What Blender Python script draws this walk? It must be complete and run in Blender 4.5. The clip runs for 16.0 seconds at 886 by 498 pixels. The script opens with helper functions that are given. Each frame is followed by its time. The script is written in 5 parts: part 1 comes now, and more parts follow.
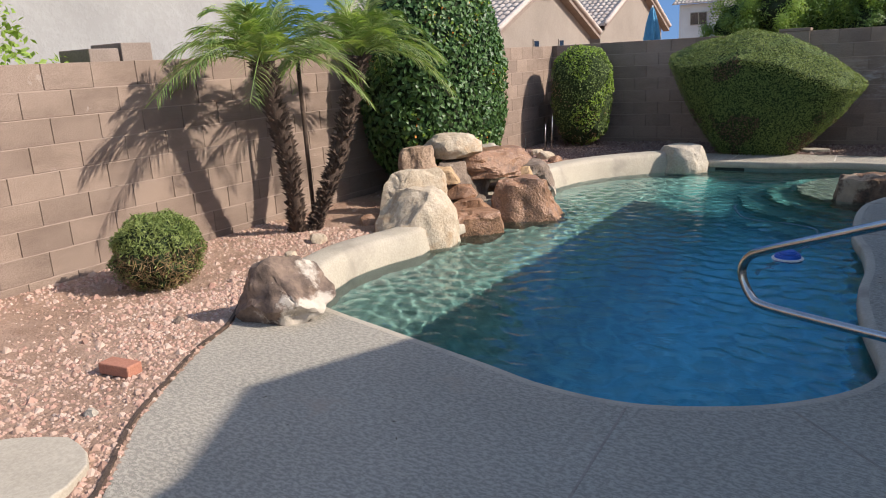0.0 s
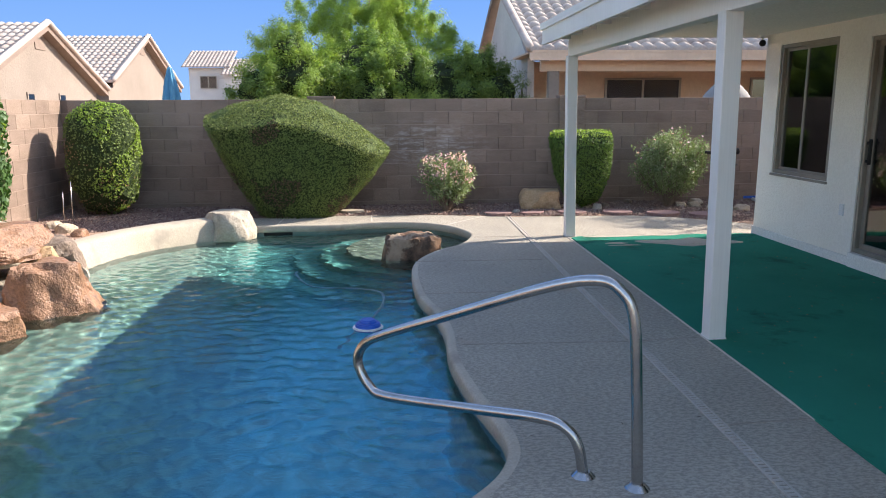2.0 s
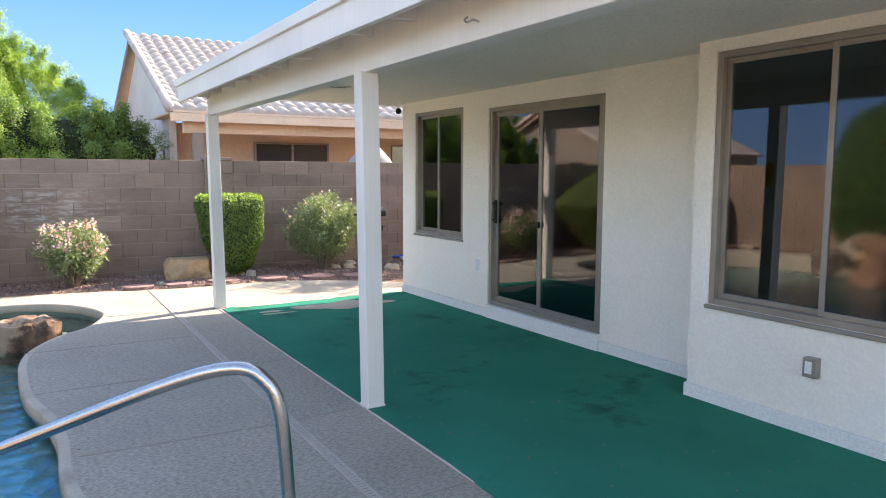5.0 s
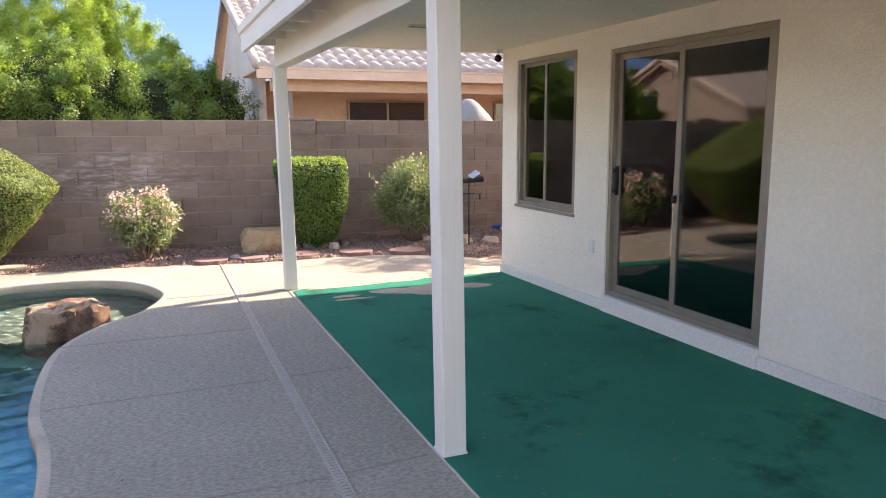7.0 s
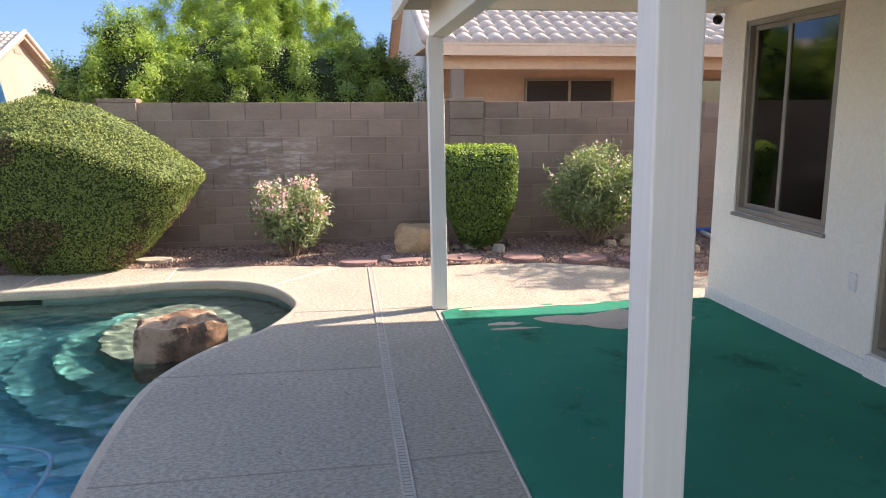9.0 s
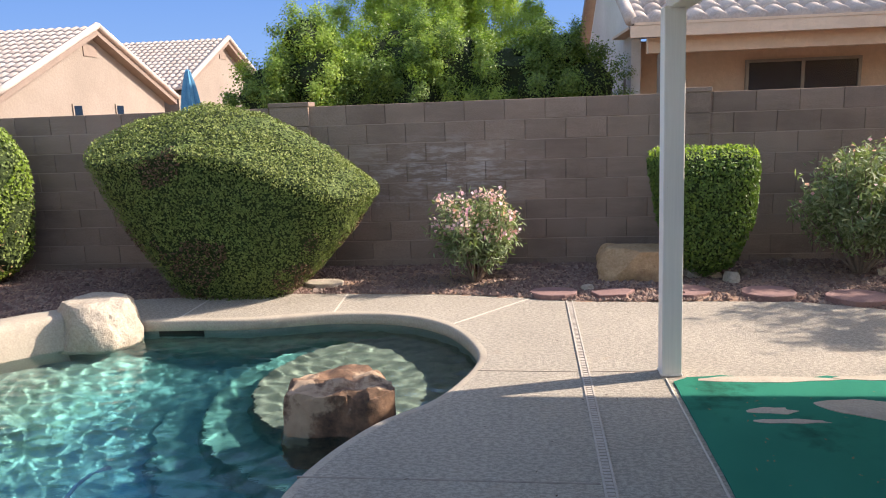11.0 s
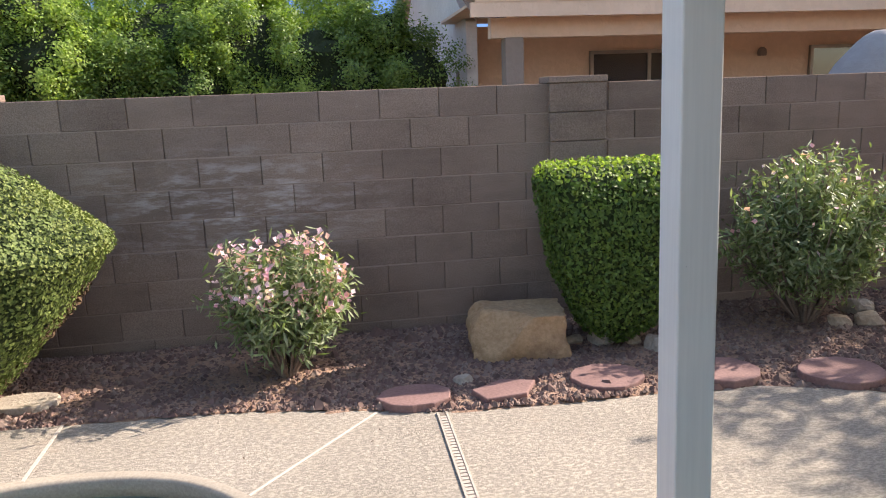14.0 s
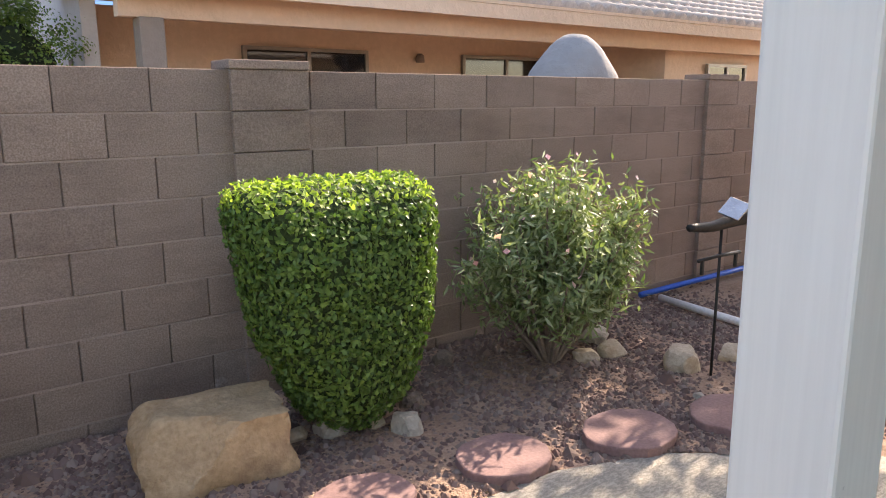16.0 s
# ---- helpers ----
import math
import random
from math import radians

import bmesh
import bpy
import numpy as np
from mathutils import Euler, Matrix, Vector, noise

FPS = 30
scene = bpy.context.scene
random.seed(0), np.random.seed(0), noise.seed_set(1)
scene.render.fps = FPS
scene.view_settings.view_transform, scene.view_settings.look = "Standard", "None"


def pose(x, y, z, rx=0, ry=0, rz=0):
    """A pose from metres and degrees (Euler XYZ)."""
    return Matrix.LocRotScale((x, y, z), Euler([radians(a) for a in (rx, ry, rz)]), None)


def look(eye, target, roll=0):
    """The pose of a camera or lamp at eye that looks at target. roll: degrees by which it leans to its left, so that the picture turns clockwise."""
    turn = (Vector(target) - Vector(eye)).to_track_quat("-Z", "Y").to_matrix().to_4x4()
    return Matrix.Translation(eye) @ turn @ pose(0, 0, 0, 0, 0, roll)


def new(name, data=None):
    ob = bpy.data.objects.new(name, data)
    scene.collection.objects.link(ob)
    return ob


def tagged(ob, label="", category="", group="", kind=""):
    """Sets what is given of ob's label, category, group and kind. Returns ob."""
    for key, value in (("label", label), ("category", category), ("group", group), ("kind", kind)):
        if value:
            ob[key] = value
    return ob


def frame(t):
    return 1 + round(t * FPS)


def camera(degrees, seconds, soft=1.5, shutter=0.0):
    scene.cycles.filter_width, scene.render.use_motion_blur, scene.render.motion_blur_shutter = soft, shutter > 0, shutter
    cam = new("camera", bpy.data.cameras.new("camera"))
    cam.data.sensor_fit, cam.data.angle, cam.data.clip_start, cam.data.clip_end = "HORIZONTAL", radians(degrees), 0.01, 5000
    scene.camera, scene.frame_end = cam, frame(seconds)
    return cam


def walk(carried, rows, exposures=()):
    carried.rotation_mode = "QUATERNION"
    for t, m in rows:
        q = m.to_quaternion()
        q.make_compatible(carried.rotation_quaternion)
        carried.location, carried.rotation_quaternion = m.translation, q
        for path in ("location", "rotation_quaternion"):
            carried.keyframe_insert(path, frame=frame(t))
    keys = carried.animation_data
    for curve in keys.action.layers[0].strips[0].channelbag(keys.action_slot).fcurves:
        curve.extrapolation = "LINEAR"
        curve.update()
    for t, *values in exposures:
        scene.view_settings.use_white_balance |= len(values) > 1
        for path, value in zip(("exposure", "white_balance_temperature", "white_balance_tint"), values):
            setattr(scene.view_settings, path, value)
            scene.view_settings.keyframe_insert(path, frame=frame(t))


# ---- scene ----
cam = camera(62.9, 16.0, soft=1.0)
PATH = [
    (0, (-1.403, -12.471, 1.563), (-2.464, -10.853, 1.057), -3.1),
    (0.5, (-1.674, -12.242, 1.516), (-2.514, -10.493, 1.029), -2.7),
    (1, (-1.839, -12.017, 1.515), (-2.402, -10.155, 1.048), -2.0),
    (1.5, (-1.954, -11.875, 1.551), (-2.179, -9.936, 1.115), -1.2),
    (2, (-1.948, -11.755, 1.555), (-1.809, -9.797, 1.171), -0.3),
    (2.5, (-1.932, -11.65, 1.551), (-1.449, -9.735, 1.236), 0.4),
    (3, (-1.95, -11.595, 1.558), (-1.179, -9.766, 1.312), 0.7),
    (3.5, (-1.945, -11.575, 1.563), (-0.972, -9.839, 1.367), 0.5),
    (3.7, (-1.941, -11.575, 1.554), (-0.913, -9.87, 1.372), 0.3),
    (5.8, (-1.488, -10.983, 1.519), (-0.528, -9.246, 1.268), -0.6),
    (6, (-1.418, -10.86, 1.526), (-0.495, -9.105, 1.264), -0.8),
    (6.5, (-1.206, -10.543, 1.529), (-0.37, -8.75, 1.238), -0.6),
    (7, (-1.054, -10.194, 1.527), (-0.305, -8.368, 1.207), -0.3),
    (7.5, (-0.922, -9.85, 1.55), (-0.264, -7.994, 1.202), 0.0),
    (8, (-0.764, -9.524, 1.569), (-0.214, -7.635, 1.208), 0.2),
    (8.5, (-0.676, -9.156, 1.565), (-0.248, -7.237, 1.201), 0.0),
    (9, (-0.579, -8.823, 1.567), (-0.298, -6.878, 1.196), -0.3),
    (9.5, (-0.564, -8.519, 1.585), (-0.444, -6.559, 1.206), -0.6),
    (10, (-0.58, -8.251, 1.645), (-0.635, -6.291, 1.249), -1.3),
    (10.2, (-0.59, -8.102, 1.648), (-0.712, -6.145, 1.252), -1.5),
    (12.3, (-0.831, -6.379, 1.638), (-1.067, -4.429, 1.263), -2.3),
    (12.5, (-0.831, -6.223, 1.625), (-1.015, -4.268, 1.245), -2.3),
    (13, (-0.826, -5.802, 1.633), (-0.855, -3.841, 1.242), -2.0),
    (13.5, (-0.845, -5.386, 1.603), (-0.704, -3.43, 1.211), -2.1),
    (14, (-0.782, -5.0, 1.615), (-0.482, -3.065, 1.208), -2.1),
    (14.5, (-0.753, -4.619, 1.603), (-0.29, -2.718, 1.192), -2.2),
    (15, (-0.739, -4.229, 1.578), (-0.06, -2.393, 1.164), -1.8),
    (15.5, (-0.685, -3.843, 1.526), (0.245, -2.117, 1.13), -1.1),
    (16, (-0.59, -3.509, 1.544), (0.599, -1.953, 1.139), -0.2),
]
EXPOSURES = [(0, 0.7, 6600, 13), (1, 0.9, 6600, 13), (2, 1.4, 6750, 14), (2.5, 1.75, 6700, 15), (3, 2.05, 6700, 16), (3.5, 2.18, 6750, 16), (6, 2.17, 7700, 17), (7, 2.1, 7950, 23), (8, 2.05, 7950, 23), (9, 1.83, 7600, 20), (10, 1.5, 7350, 18),
             (12.5, 1.28, 7050, 18), (14.5, 1.52, 7250, 19), (16, 1.92, 7700, 19)]
walk(cam, [(t, look(eye, target, roll)) for t, eye, target, roll in PATH], EXPOSURES)


# ---- daylight ----
SUN_EL, SUN_AZ = radians(34.0), radians(16.0)
to_sun = Vector((math.cos(SUN_EL) * math.cos(SUN_AZ), math.cos(SUN_EL) * math.sin(SUN_AZ), math.sin(SUN_EL)))
world = bpy.data.worlds.new("sky")
scene.world = world
world.use_nodes = True
wn = world.node_tree.nodes
sky = wn.new("ShaderNodeTexSky")
sky.sky_type = "NISHITA"
sky.sun_disc = False
sky.sun_elevation = SUN_EL
sky.sun_rotation = math.pi / 2 - SUN_AZ
sky.altitude = 350
sky.dust_density = 1.3
wn["Background"].inputs[1].default_value = 0.15
world.node_tree.links.new(sky.outputs[0], wn["Background"].inputs[0])
sun = new("sun", bpy.data.lights.new("sun", "SUN"))
sun.data.energy, sun.data.angle, sun.data.color = 3.9, radians(0.5), (1.0, 0.94, 0.85)
sun.data.cycles.is_caustics_light = True
sun.matrix_world = look(to_sun * 60, (0, 0, 0))


# ---- materials ----
def sky_backdrop():
    """A plain band of deep blue northern sky, far away."""
    m = bpy.data.materials.new("northern_sky")
    m.use_nodes = True
    n, l = m.node_tree.nodes, m.node_tree.links
    n.clear()
    out, e, tc, sp, rp = (n.new("ShaderNode" + k) for k in ("OutputMaterial", "Emission", "TexCoord", "SeparateXYZ", "ValToRGB"))
    l.new(tc.outputs["Generated"], sp.inputs[0])
    l.new(sp.outputs["Z"], rp.inputs[0])
    for el, (p, c) in zip(rp.color_ramp.elements, ((0.0, (0.125, 0.235, 0.42, 1)), (0.5, (0.04, 0.125, 0.36, 1)))):
        el.position, el.color = p, c
    l.new(rp.outputs[0], e.inputs[0])
    l.new(e.outputs[0], out.inputs[0])
    verts, faces, k = [], [], 48
    for z in (-2, 40, 80, 120, 160):
        for i in range(k + 1):
            a = radians(-80 + 160 * i / k)
            verts.append((300 * math.sin(a), 300 * math.cos(a), z))
    for r in range(4):
        for i in range(k):
            q = r * (k + 1) + i
            faces.append((q, q + 1, q + k + 2, q + k + 1))
    me = bpy.data.meshes.new("backdrop")
    me.from_pydata(verts, [], faces)
    me.materials.append(m)
    return tagged(new("backdrop", me), "clear deep blue sky over the north", "sky", kind="structure")


sky_backdrop()


def shade(name, rough=0.8, metal=0.0, spec=0.4):
    m = bpy.data.materials.new(name)
    m.use_nodes = True
    p = m.node_tree.nodes["Principled BSDF"]
    p.inputs["Roughness"].default_value = rough
    p.inputs["Metallic"].default_value = metal
    p.inputs["Specular IOR Level"].default_value = spec
    return m, m.node_tree.nodes, m.node_tree.links, p


def coords(n, l, scale=(1, 1, 1)):
    tc, mp = n.new("ShaderNodeTexCoord"), n.new("ShaderNodeMapping")
    mp.inputs["Scale"].default_value = scale
    l.new(tc.outputs["Object"], mp.inputs["Vector"])
    return mp.outputs["Vector"]


def noise_tex(n, l, v, scale, detail=5, rough=0.6):
    t = n.new("ShaderNodeTexNoise")
    t.inputs["Scale"].default_value, t.inputs["Detail"].default_value, t.inputs["Roughness"].default_value = scale, detail, rough
    l.new(v, t.inputs["Vector"])
    return t.outputs["Fac"]


def ramp(n, l, fac, stops):
    r = n.new("ShaderNodeValToRGB")
    els = r.color_ramp.elements
    while len(els) < len(stops):
        els.new(0.5)
    for e, (p, c) in zip(els, stops):
        e.position, e.color = p, (*c, 1)
    l.new(fac, r.inputs["Fac"])
    return r.outputs["Color"]


def mix(n, l, fac, a, b, mode="MIX"):
    x = n.new("ShaderNodeMix")
    x.data_type, x.blend_type = "RGBA", mode
    for s, v in (("Factor", fac), ("A", a), ("B", b)):
        sock = [i for i in x.inputs if i.name == s and (i.type == "RGBA" if s != "Factor" else i.type == "VALUE")][0]
        if hasattr(v, "is_linked"):
            l.new(v, sock)
        else:
            sock.default_value = v if s == "Factor" else (*v, 1)
    return [o for o in x.outputs if o.type == "RGBA"][0]


def bump(n, l, p, height, strength, distance):
    b = n.new("ShaderNodeBump")
    b.inputs["Strength"].default_value, b.inputs["Distance"].default_value = strength, distance
    l.new(height, b.inputs["Height"])
    l.new(b.outputs["Normal"], p.inputs["Normal"])


def surface(name, dark, light, scale, rough=0.8, grain=60.0, relief=0.4, depth=0.004, stain=None, per_piece=0.0, metal=0.0, spec=0.4, stain_scale=0.8):
    """Two scales of colour variation, fine relief, optional stains and a shift from piece to piece."""
    m, n, l, p = shade(name, rough, metal, spec)
    v = coords(n, l)
    big, fine = noise_tex(n, l, v, scale), noise_tex(n, l, v, grain, 3)
    c = ramp(n, l, big, [(0.3, dark), (0.7, light)])
    c = mix(n, l, 0.26, c, ramp(n, l, fine, [(0.35, tuple(0.6 * x for x in dark)), (0.65, tuple(min(1, 1.15 * x) for x in light))]))
    if stain:
        s = ramp(n, l, noise_tex(n, l, v, stain_scale, 6), [(0.55, (0, 0, 0)), (0.72, (1, 1, 1))])
        c = mix(n, l, s, c, stain)
    if per_piece:
        o = n.new("ShaderNodeObjectInfo")
        r = ramp(n, l, o.outputs["Random"], [(0, (1 - per_piece,) * 3), (1, (1 + per_piece,) * 3)])
        c = mix(n, l, 1.0, c, r, "MULTIPLY")
    l.new(c, p.inputs["Base Color"])
    bump(n, l, p, fine, relief, depth)
    return m


def island(name, colours, rough=0.6, spec=0.3, through_light=0.0):
    """A material that differs from leaf to leaf or stone to stone."""
    m, n, l, p = shade(name, rough, 0, spec)
    g = n.new("ShaderNodeNewGeometry")
    stops = [(i / max(1, len(colours) - 1), c) for i, c in enumerate(colours)]
    c = ramp(n, l, g.outputs["Random Per Island"], stops)
    l.new(c, p.inputs["Base Color"])
    if through_light:
        t, s = n.new("ShaderNodeBsdfTranslucent"), n.new("ShaderNodeMixShader")
        l.new(mix(n, l, 1.0, c, (1.5, 1.6, 0.7), "MULTIPLY"), t.inputs["Color"])
        s.inputs[0].default_value = through_light
        l.new(p.outputs[0], s.inputs[1])
        l.new(t.outputs[0], s.inputs[2])
        l.new(s.outputs[0], n["Material Output"].inputs["Surface"])
    return m


def deck_material():
    m, n, l, p = shade("cool_deck", 0.85, 0, 0.3)
    v = coords(n, l)
    vw = coords(n, l, (1.0, 1.9, 1.0))
    knock = ramp(n, l, noise_tex(n, l, vw, 34, 7, 0.8), [(0.46, (0, 0, 0)), (0.54, (1, 1, 1))])
    base = ramp(n, l, noise_tex(n, l, v, 0.9), [(0.3, (0.385, 0.345, 0.28)), (0.7, (0.47, 0.42, 0.34))])
    c = mix(n, l, knock, mix(n, l, 1.0, base, (0.65, 0.655, 0.665), "MULTIPLY"), base)
    spots = ramp(n, l, noise_tex(n, l, v, 2.3, 7), [(0.62, (0, 0, 0)), (0.8, (1, 1, 1))])
    c = mix(n, l, spots, c, (0.40, 0.32, 0.24))
    l.new(c, p.inputs["Base Color"])
    bump(n, l, p, knock, 0.5, 0.004)
    return m


def carpet_material():
    m, n, l, p = shade("green_carpet", 0.95, 0, 0.1)
    v = coords(n, l)
    c = ramp(n, l, noise_tex(n, l, v, 1.6, 6), [(0.3, (0.011, 0.15, 0.10)), (0.7, (0.02, 0.22, 0.145))])
    c = mix(n, l, 0.4, c, ramp(n, l, noise_tex(n, l, v, 220, 2), [(0.3, (0.007, 0.10, 0.065)), (0.7, (0.035, 0.28, 0.185))]))
    s = ramp(n, l, noise_tex(n, l, v, 1.1, 8, 0.7), [(0.56, (0, 0, 0)), (0.70, (1, 1, 1))])
    c = mix(n, l, s, c, (0.010, 0.050, 0.034))
    l.new(c, p.inputs["Base Color"])
    bump(n, l, p, noise_tex(n, l, v, 300, 2), 0.6, 0.004)
    return m


def stucco(name, dark, light, grain=48):
    m, n, l, p = shade(name, 0.9, 0, 0.2)
    v = coords(n, l)
    c = ramp(n, l, noise_tex(n, l, v, 0.7, 6), [(0.3, dark), (0.7, light)])
    lumps = ramp(n, l, noise_tex(n, l, v, grain, 4, 0.6), [(0.42, (0, 0, 0)), (0.6, (1, 1, 1))])
    c = mix(n, l, lumps, mix(n, l, 1.0, c, (0.95, 0.945, 0.94), "MULTIPLY"), c)
    l.new(c, p.inputs["Base Color"])
    bump(n, l, p, lumps, 0.6, 0.0045)
    return m


def glass_material(name, tint, rough=0.02):
    m, n, l, p = shade(name)
    t, g, f, s = (n.new("ShaderNodeBsdf" + k) for k in ("Transparent", "Glossy")), None, n.new("ShaderNodeFresnel"), n.new("ShaderNodeMixShader")
    tr, gl = t
    f.inputs["IOR"].default_value = 1.9
    tr.inputs["Color"].default_value = (*tint, 1)
    gl.inputs["Roughness"].default_value = rough
    l.new(f.outputs[0], s.inputs[0])
    l.new(tr.outputs[0], s.inputs[1])
    l.new(gl.outputs[0], s.inputs[2])
    l.new(s.outputs[0], n["Material Output"].inputs["Surface"])
    return m


def water_material():
    m, n, l, p = shade("pool_water")
    v = coords(n, l, (1.0, 2.0, 1.0))
    g = n.new("ShaderNodeBsdfGlass")
    g.inputs["IOR"].default_value, g.inputs["Roughness"].default_value = 1.33, 0.0
    g.inputs["Color"].default_value = (0.84, 0.96, 0.98, 1)
    b = n.new("ShaderNodeBump")
    b.inputs["Strength"].default_value, b.inputs["Distance"].default_value = 0.16, 0.03
    h = mix(n, l, 0.4, noise_tex(n, l, v, 5.0, 2, 0.5), noise_tex(n, l, v, 16.0, 3, 0.6))
    l.new(h, b.inputs["Height"])
    l.new(b.outputs["Normal"], g.inputs["Normal"])
    l.new(g.outputs[0], n["Material Output"].inputs["Surface"])
    return m


def bark_material(name, dark, light):
    return surface(name, dark, light, 14, 0.95, 90, 0.8, 0.01)


MAT_DECK = deck_material()
MAT_COPING = surface("coping_plaster", (0.37, 0.32, 0.245), (0.47, 0.41, 0.325), 2.5, 0.8, 70, 0.3, 0.003, stain=(0.27, 0.235, 0.19), stain_scale=2.2)
MAT_CARPET = carpet_material()


def plaster_material():
    """Pebble plaster, grey-green on the shelves; water's blue tint painted in with depth."""
    m, n, l, p = shade("depth_tinted_plaster", 0.8, 0, 0.2)
    v = coords(n, l)
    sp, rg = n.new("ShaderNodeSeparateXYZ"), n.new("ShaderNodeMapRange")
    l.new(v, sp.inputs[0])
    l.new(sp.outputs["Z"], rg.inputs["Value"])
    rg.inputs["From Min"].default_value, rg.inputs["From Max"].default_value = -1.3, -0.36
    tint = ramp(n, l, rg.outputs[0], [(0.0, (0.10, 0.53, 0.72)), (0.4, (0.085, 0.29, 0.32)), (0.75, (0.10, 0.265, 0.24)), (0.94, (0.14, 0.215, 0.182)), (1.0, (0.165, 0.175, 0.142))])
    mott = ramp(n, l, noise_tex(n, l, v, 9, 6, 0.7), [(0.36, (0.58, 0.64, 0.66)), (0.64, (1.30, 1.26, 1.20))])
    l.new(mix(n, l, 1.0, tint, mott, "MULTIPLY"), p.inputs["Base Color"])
    bump(n, l, p, noise_tex(n, l, v, 90, 3), 0.3, 0.003)
    return m


MAT_PLASTER = plaster_material()
MAT_TILE = surface("waterline_tile", (0.17, 0.22, 0.21), (0.26, 0.31, 0.29), 6, 0.4, 60, 0.2, 0.002)
MAT_WATER = water_material()

def block_material():
    """Split concrete block, with stains that run from block to block."""
    m, n, l, p = shade("concrete_block", 0.95, 0, 0.15)
    g = n.new("ShaderNodeNewGeometry")
    w = g.outputs["Position"]
    c = ramp(n, l, noise_tex(n, l, w, 1.1, 7, 0.6), [(0.30, (0.18, 0.132, 0.103)), (0.5, (0.26, 0.194, 0.152)), (0.72, (0.335, 0.253, 0.20))])
    c = mix(n, l, 0.4, c, ramp(n, l, noise_tex(n, l, w, 130, 3), [(0.35, (0.15, 0.105, 0.08)), (0.65, (0.43, 0.33, 0.265))]))
    salt = ramp(n, l, noise_tex(n, l, w, 2.6, 8, 0.75), [(0.64, (0, 0, 0)), (0.74, (1, 1, 1))])
    c = mix(n, l, salt, c, (0.47, 0.40, 0.345))
    sc = n.new("ShaderNodeMapping")
    sc.inputs["Scale"].default_value = (0.55, 0.55, 2.4)
    l.new(w, sc.inputs["Vector"])
    damp = ramp(n, l, noise_tex(n, l, sc.outputs[0], 1.6, 7, 0.7), [(0.46, (0, 0, 0)), (0.66, (1, 1, 1))])
    c = mix(n, l, damp, c, mix(n, l, 1.0, c, (0.80, 0.785, 0.78), "MULTIPLY"))
    xyz = n.new("ShaderNodeVectorMath")
    xyz.operation = "DISTANCE"
    ms = n.new("ShaderNodeMapping")
    ms.inputs["Scale"].default_value = (0.55, 0.2, 1.6)
    l.new(w, ms.inputs["Vector"])
    l.new(ms.outputs[0], xyz.inputs[0])
    xyz.inputs[1].default_value = (-0.80, 0.0, 1.55)
    near = ramp(n, l, xyz.outputs["Value"], [(0.15, (1, 1, 1)), (0.75, (0, 0, 0))])
    bloom = ramp(n, l, noise_tex(n, l, sc.outputs[0], 6.0, 8, 0.75), [(0.48, (0, 0, 0)), (0.62, (1, 1, 1))])
    c = mix(n, l, mix(n, l, 1.0, near, bloom, "MULTIPLY"), c, (0.48, 0.43, 0.395))
    o = n.new("ShaderNodeObjectInfo")
    c = mix(n, l, 1.0, c, ramp(n, l, o.outputs["Random"], [(0, (0.84, 0.83, 0.83)), (1, (1.10, 1.09, 1.07))]), "MULTIPLY")
    l.new(c, p.inputs["Base Color"])
    bump(n, l, p, noise_tex(n, l, w, 110, 4, 0.7), 0.7, 0.004)
    return m


MAT_BLOCK = block_material()
MAT_MORTAR = surface("mortar", (0.27, 0.20, 0.155), (0.37, 0.28, 0.225), 3, 0.95, 120, 0.5, 0.003)
MAT_JOINTDARK = surface("deep_joint", (0.15, 0.108, 0.083), (0.21, 0.155, 0.122), 3, 0.95, 120, 0.5, 0.003)
MAT_STUCCO = stucco("white_stucco", (0.83, 0.775, 0.68), (0.89, 0.845, 0.755))
MAT_BASE = surface("painted_slab_edge", (0.70, 0.68, 0.63), (0.78, 0.755, 0.71), 3, 0.8, 60, 0.08, 0.002)

def painted_wood():
    m, n, l, p = shade("white_painted_wood", 0.6, 0, 0.3)
    v, g = coords(n, l), coords(n, l, (1.0, 1.0, 0.035))
    c = ramp(n, l, noise_tex(n, l, v, 1.3), [(0.3, (0.70, 0.67, 0.61)), (0.7, (0.78, 0.75, 0.69))])
    grain = noise_tex(n, l, g, 90, 4, 0.6)
    c = mix(n, l, 0.10, c, ramp(n, l, grain, [(0.35, (0.45, 0.43, 0.39)), (0.65, (0.85, 0.82, 0.76))]))
    chips = ramp(n, l, noise_tex(n, l, v, 14, 6, 0.7), [(0.70, (0, 0, 0)), (0.74, (1, 1, 1))])
    c = mix(n, l, chips, c, (0.36, 0.33, 0.29))
    l.new(c, p.inputs["Base Color"])
    bump(n, l, p, grain, 0.18, 0.0025)
    return m


MAT_TRIM = painted_wood()
MAT_CEIL = surface("painted_ceiling", (0.74, 0.685, 0.60), (0.80, 0.75, 0.66), 1.0, 0.8, 50, 0.2, 0.002)
MAT_ALU = surface("bronze_aluminium", (0.28, 0.25, 0.215), (0.36, 0.325, 0.28), 5, 0.45, 200, 0.1, 0.001, metal=0.6)
MAT_GLASS = glass_material("window_glass", (0.42, 0.42, 0.40))
MAT_SCREEN = glass_material("screened_glass", (0.22, 0.22, 0.21), 0.05)
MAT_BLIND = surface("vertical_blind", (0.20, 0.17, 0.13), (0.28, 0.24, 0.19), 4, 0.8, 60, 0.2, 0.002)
# Dark backing for the windows; indoor dimness is put into its colour.
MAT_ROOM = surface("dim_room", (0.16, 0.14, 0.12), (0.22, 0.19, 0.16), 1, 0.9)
MAT_STEEL = surface("stainless_steel", (0.42, 0.41, 0.40), (0.55, 0.54, 0.52), 8, 0.24, 120, 0.1, 0.001, metal=1.0)
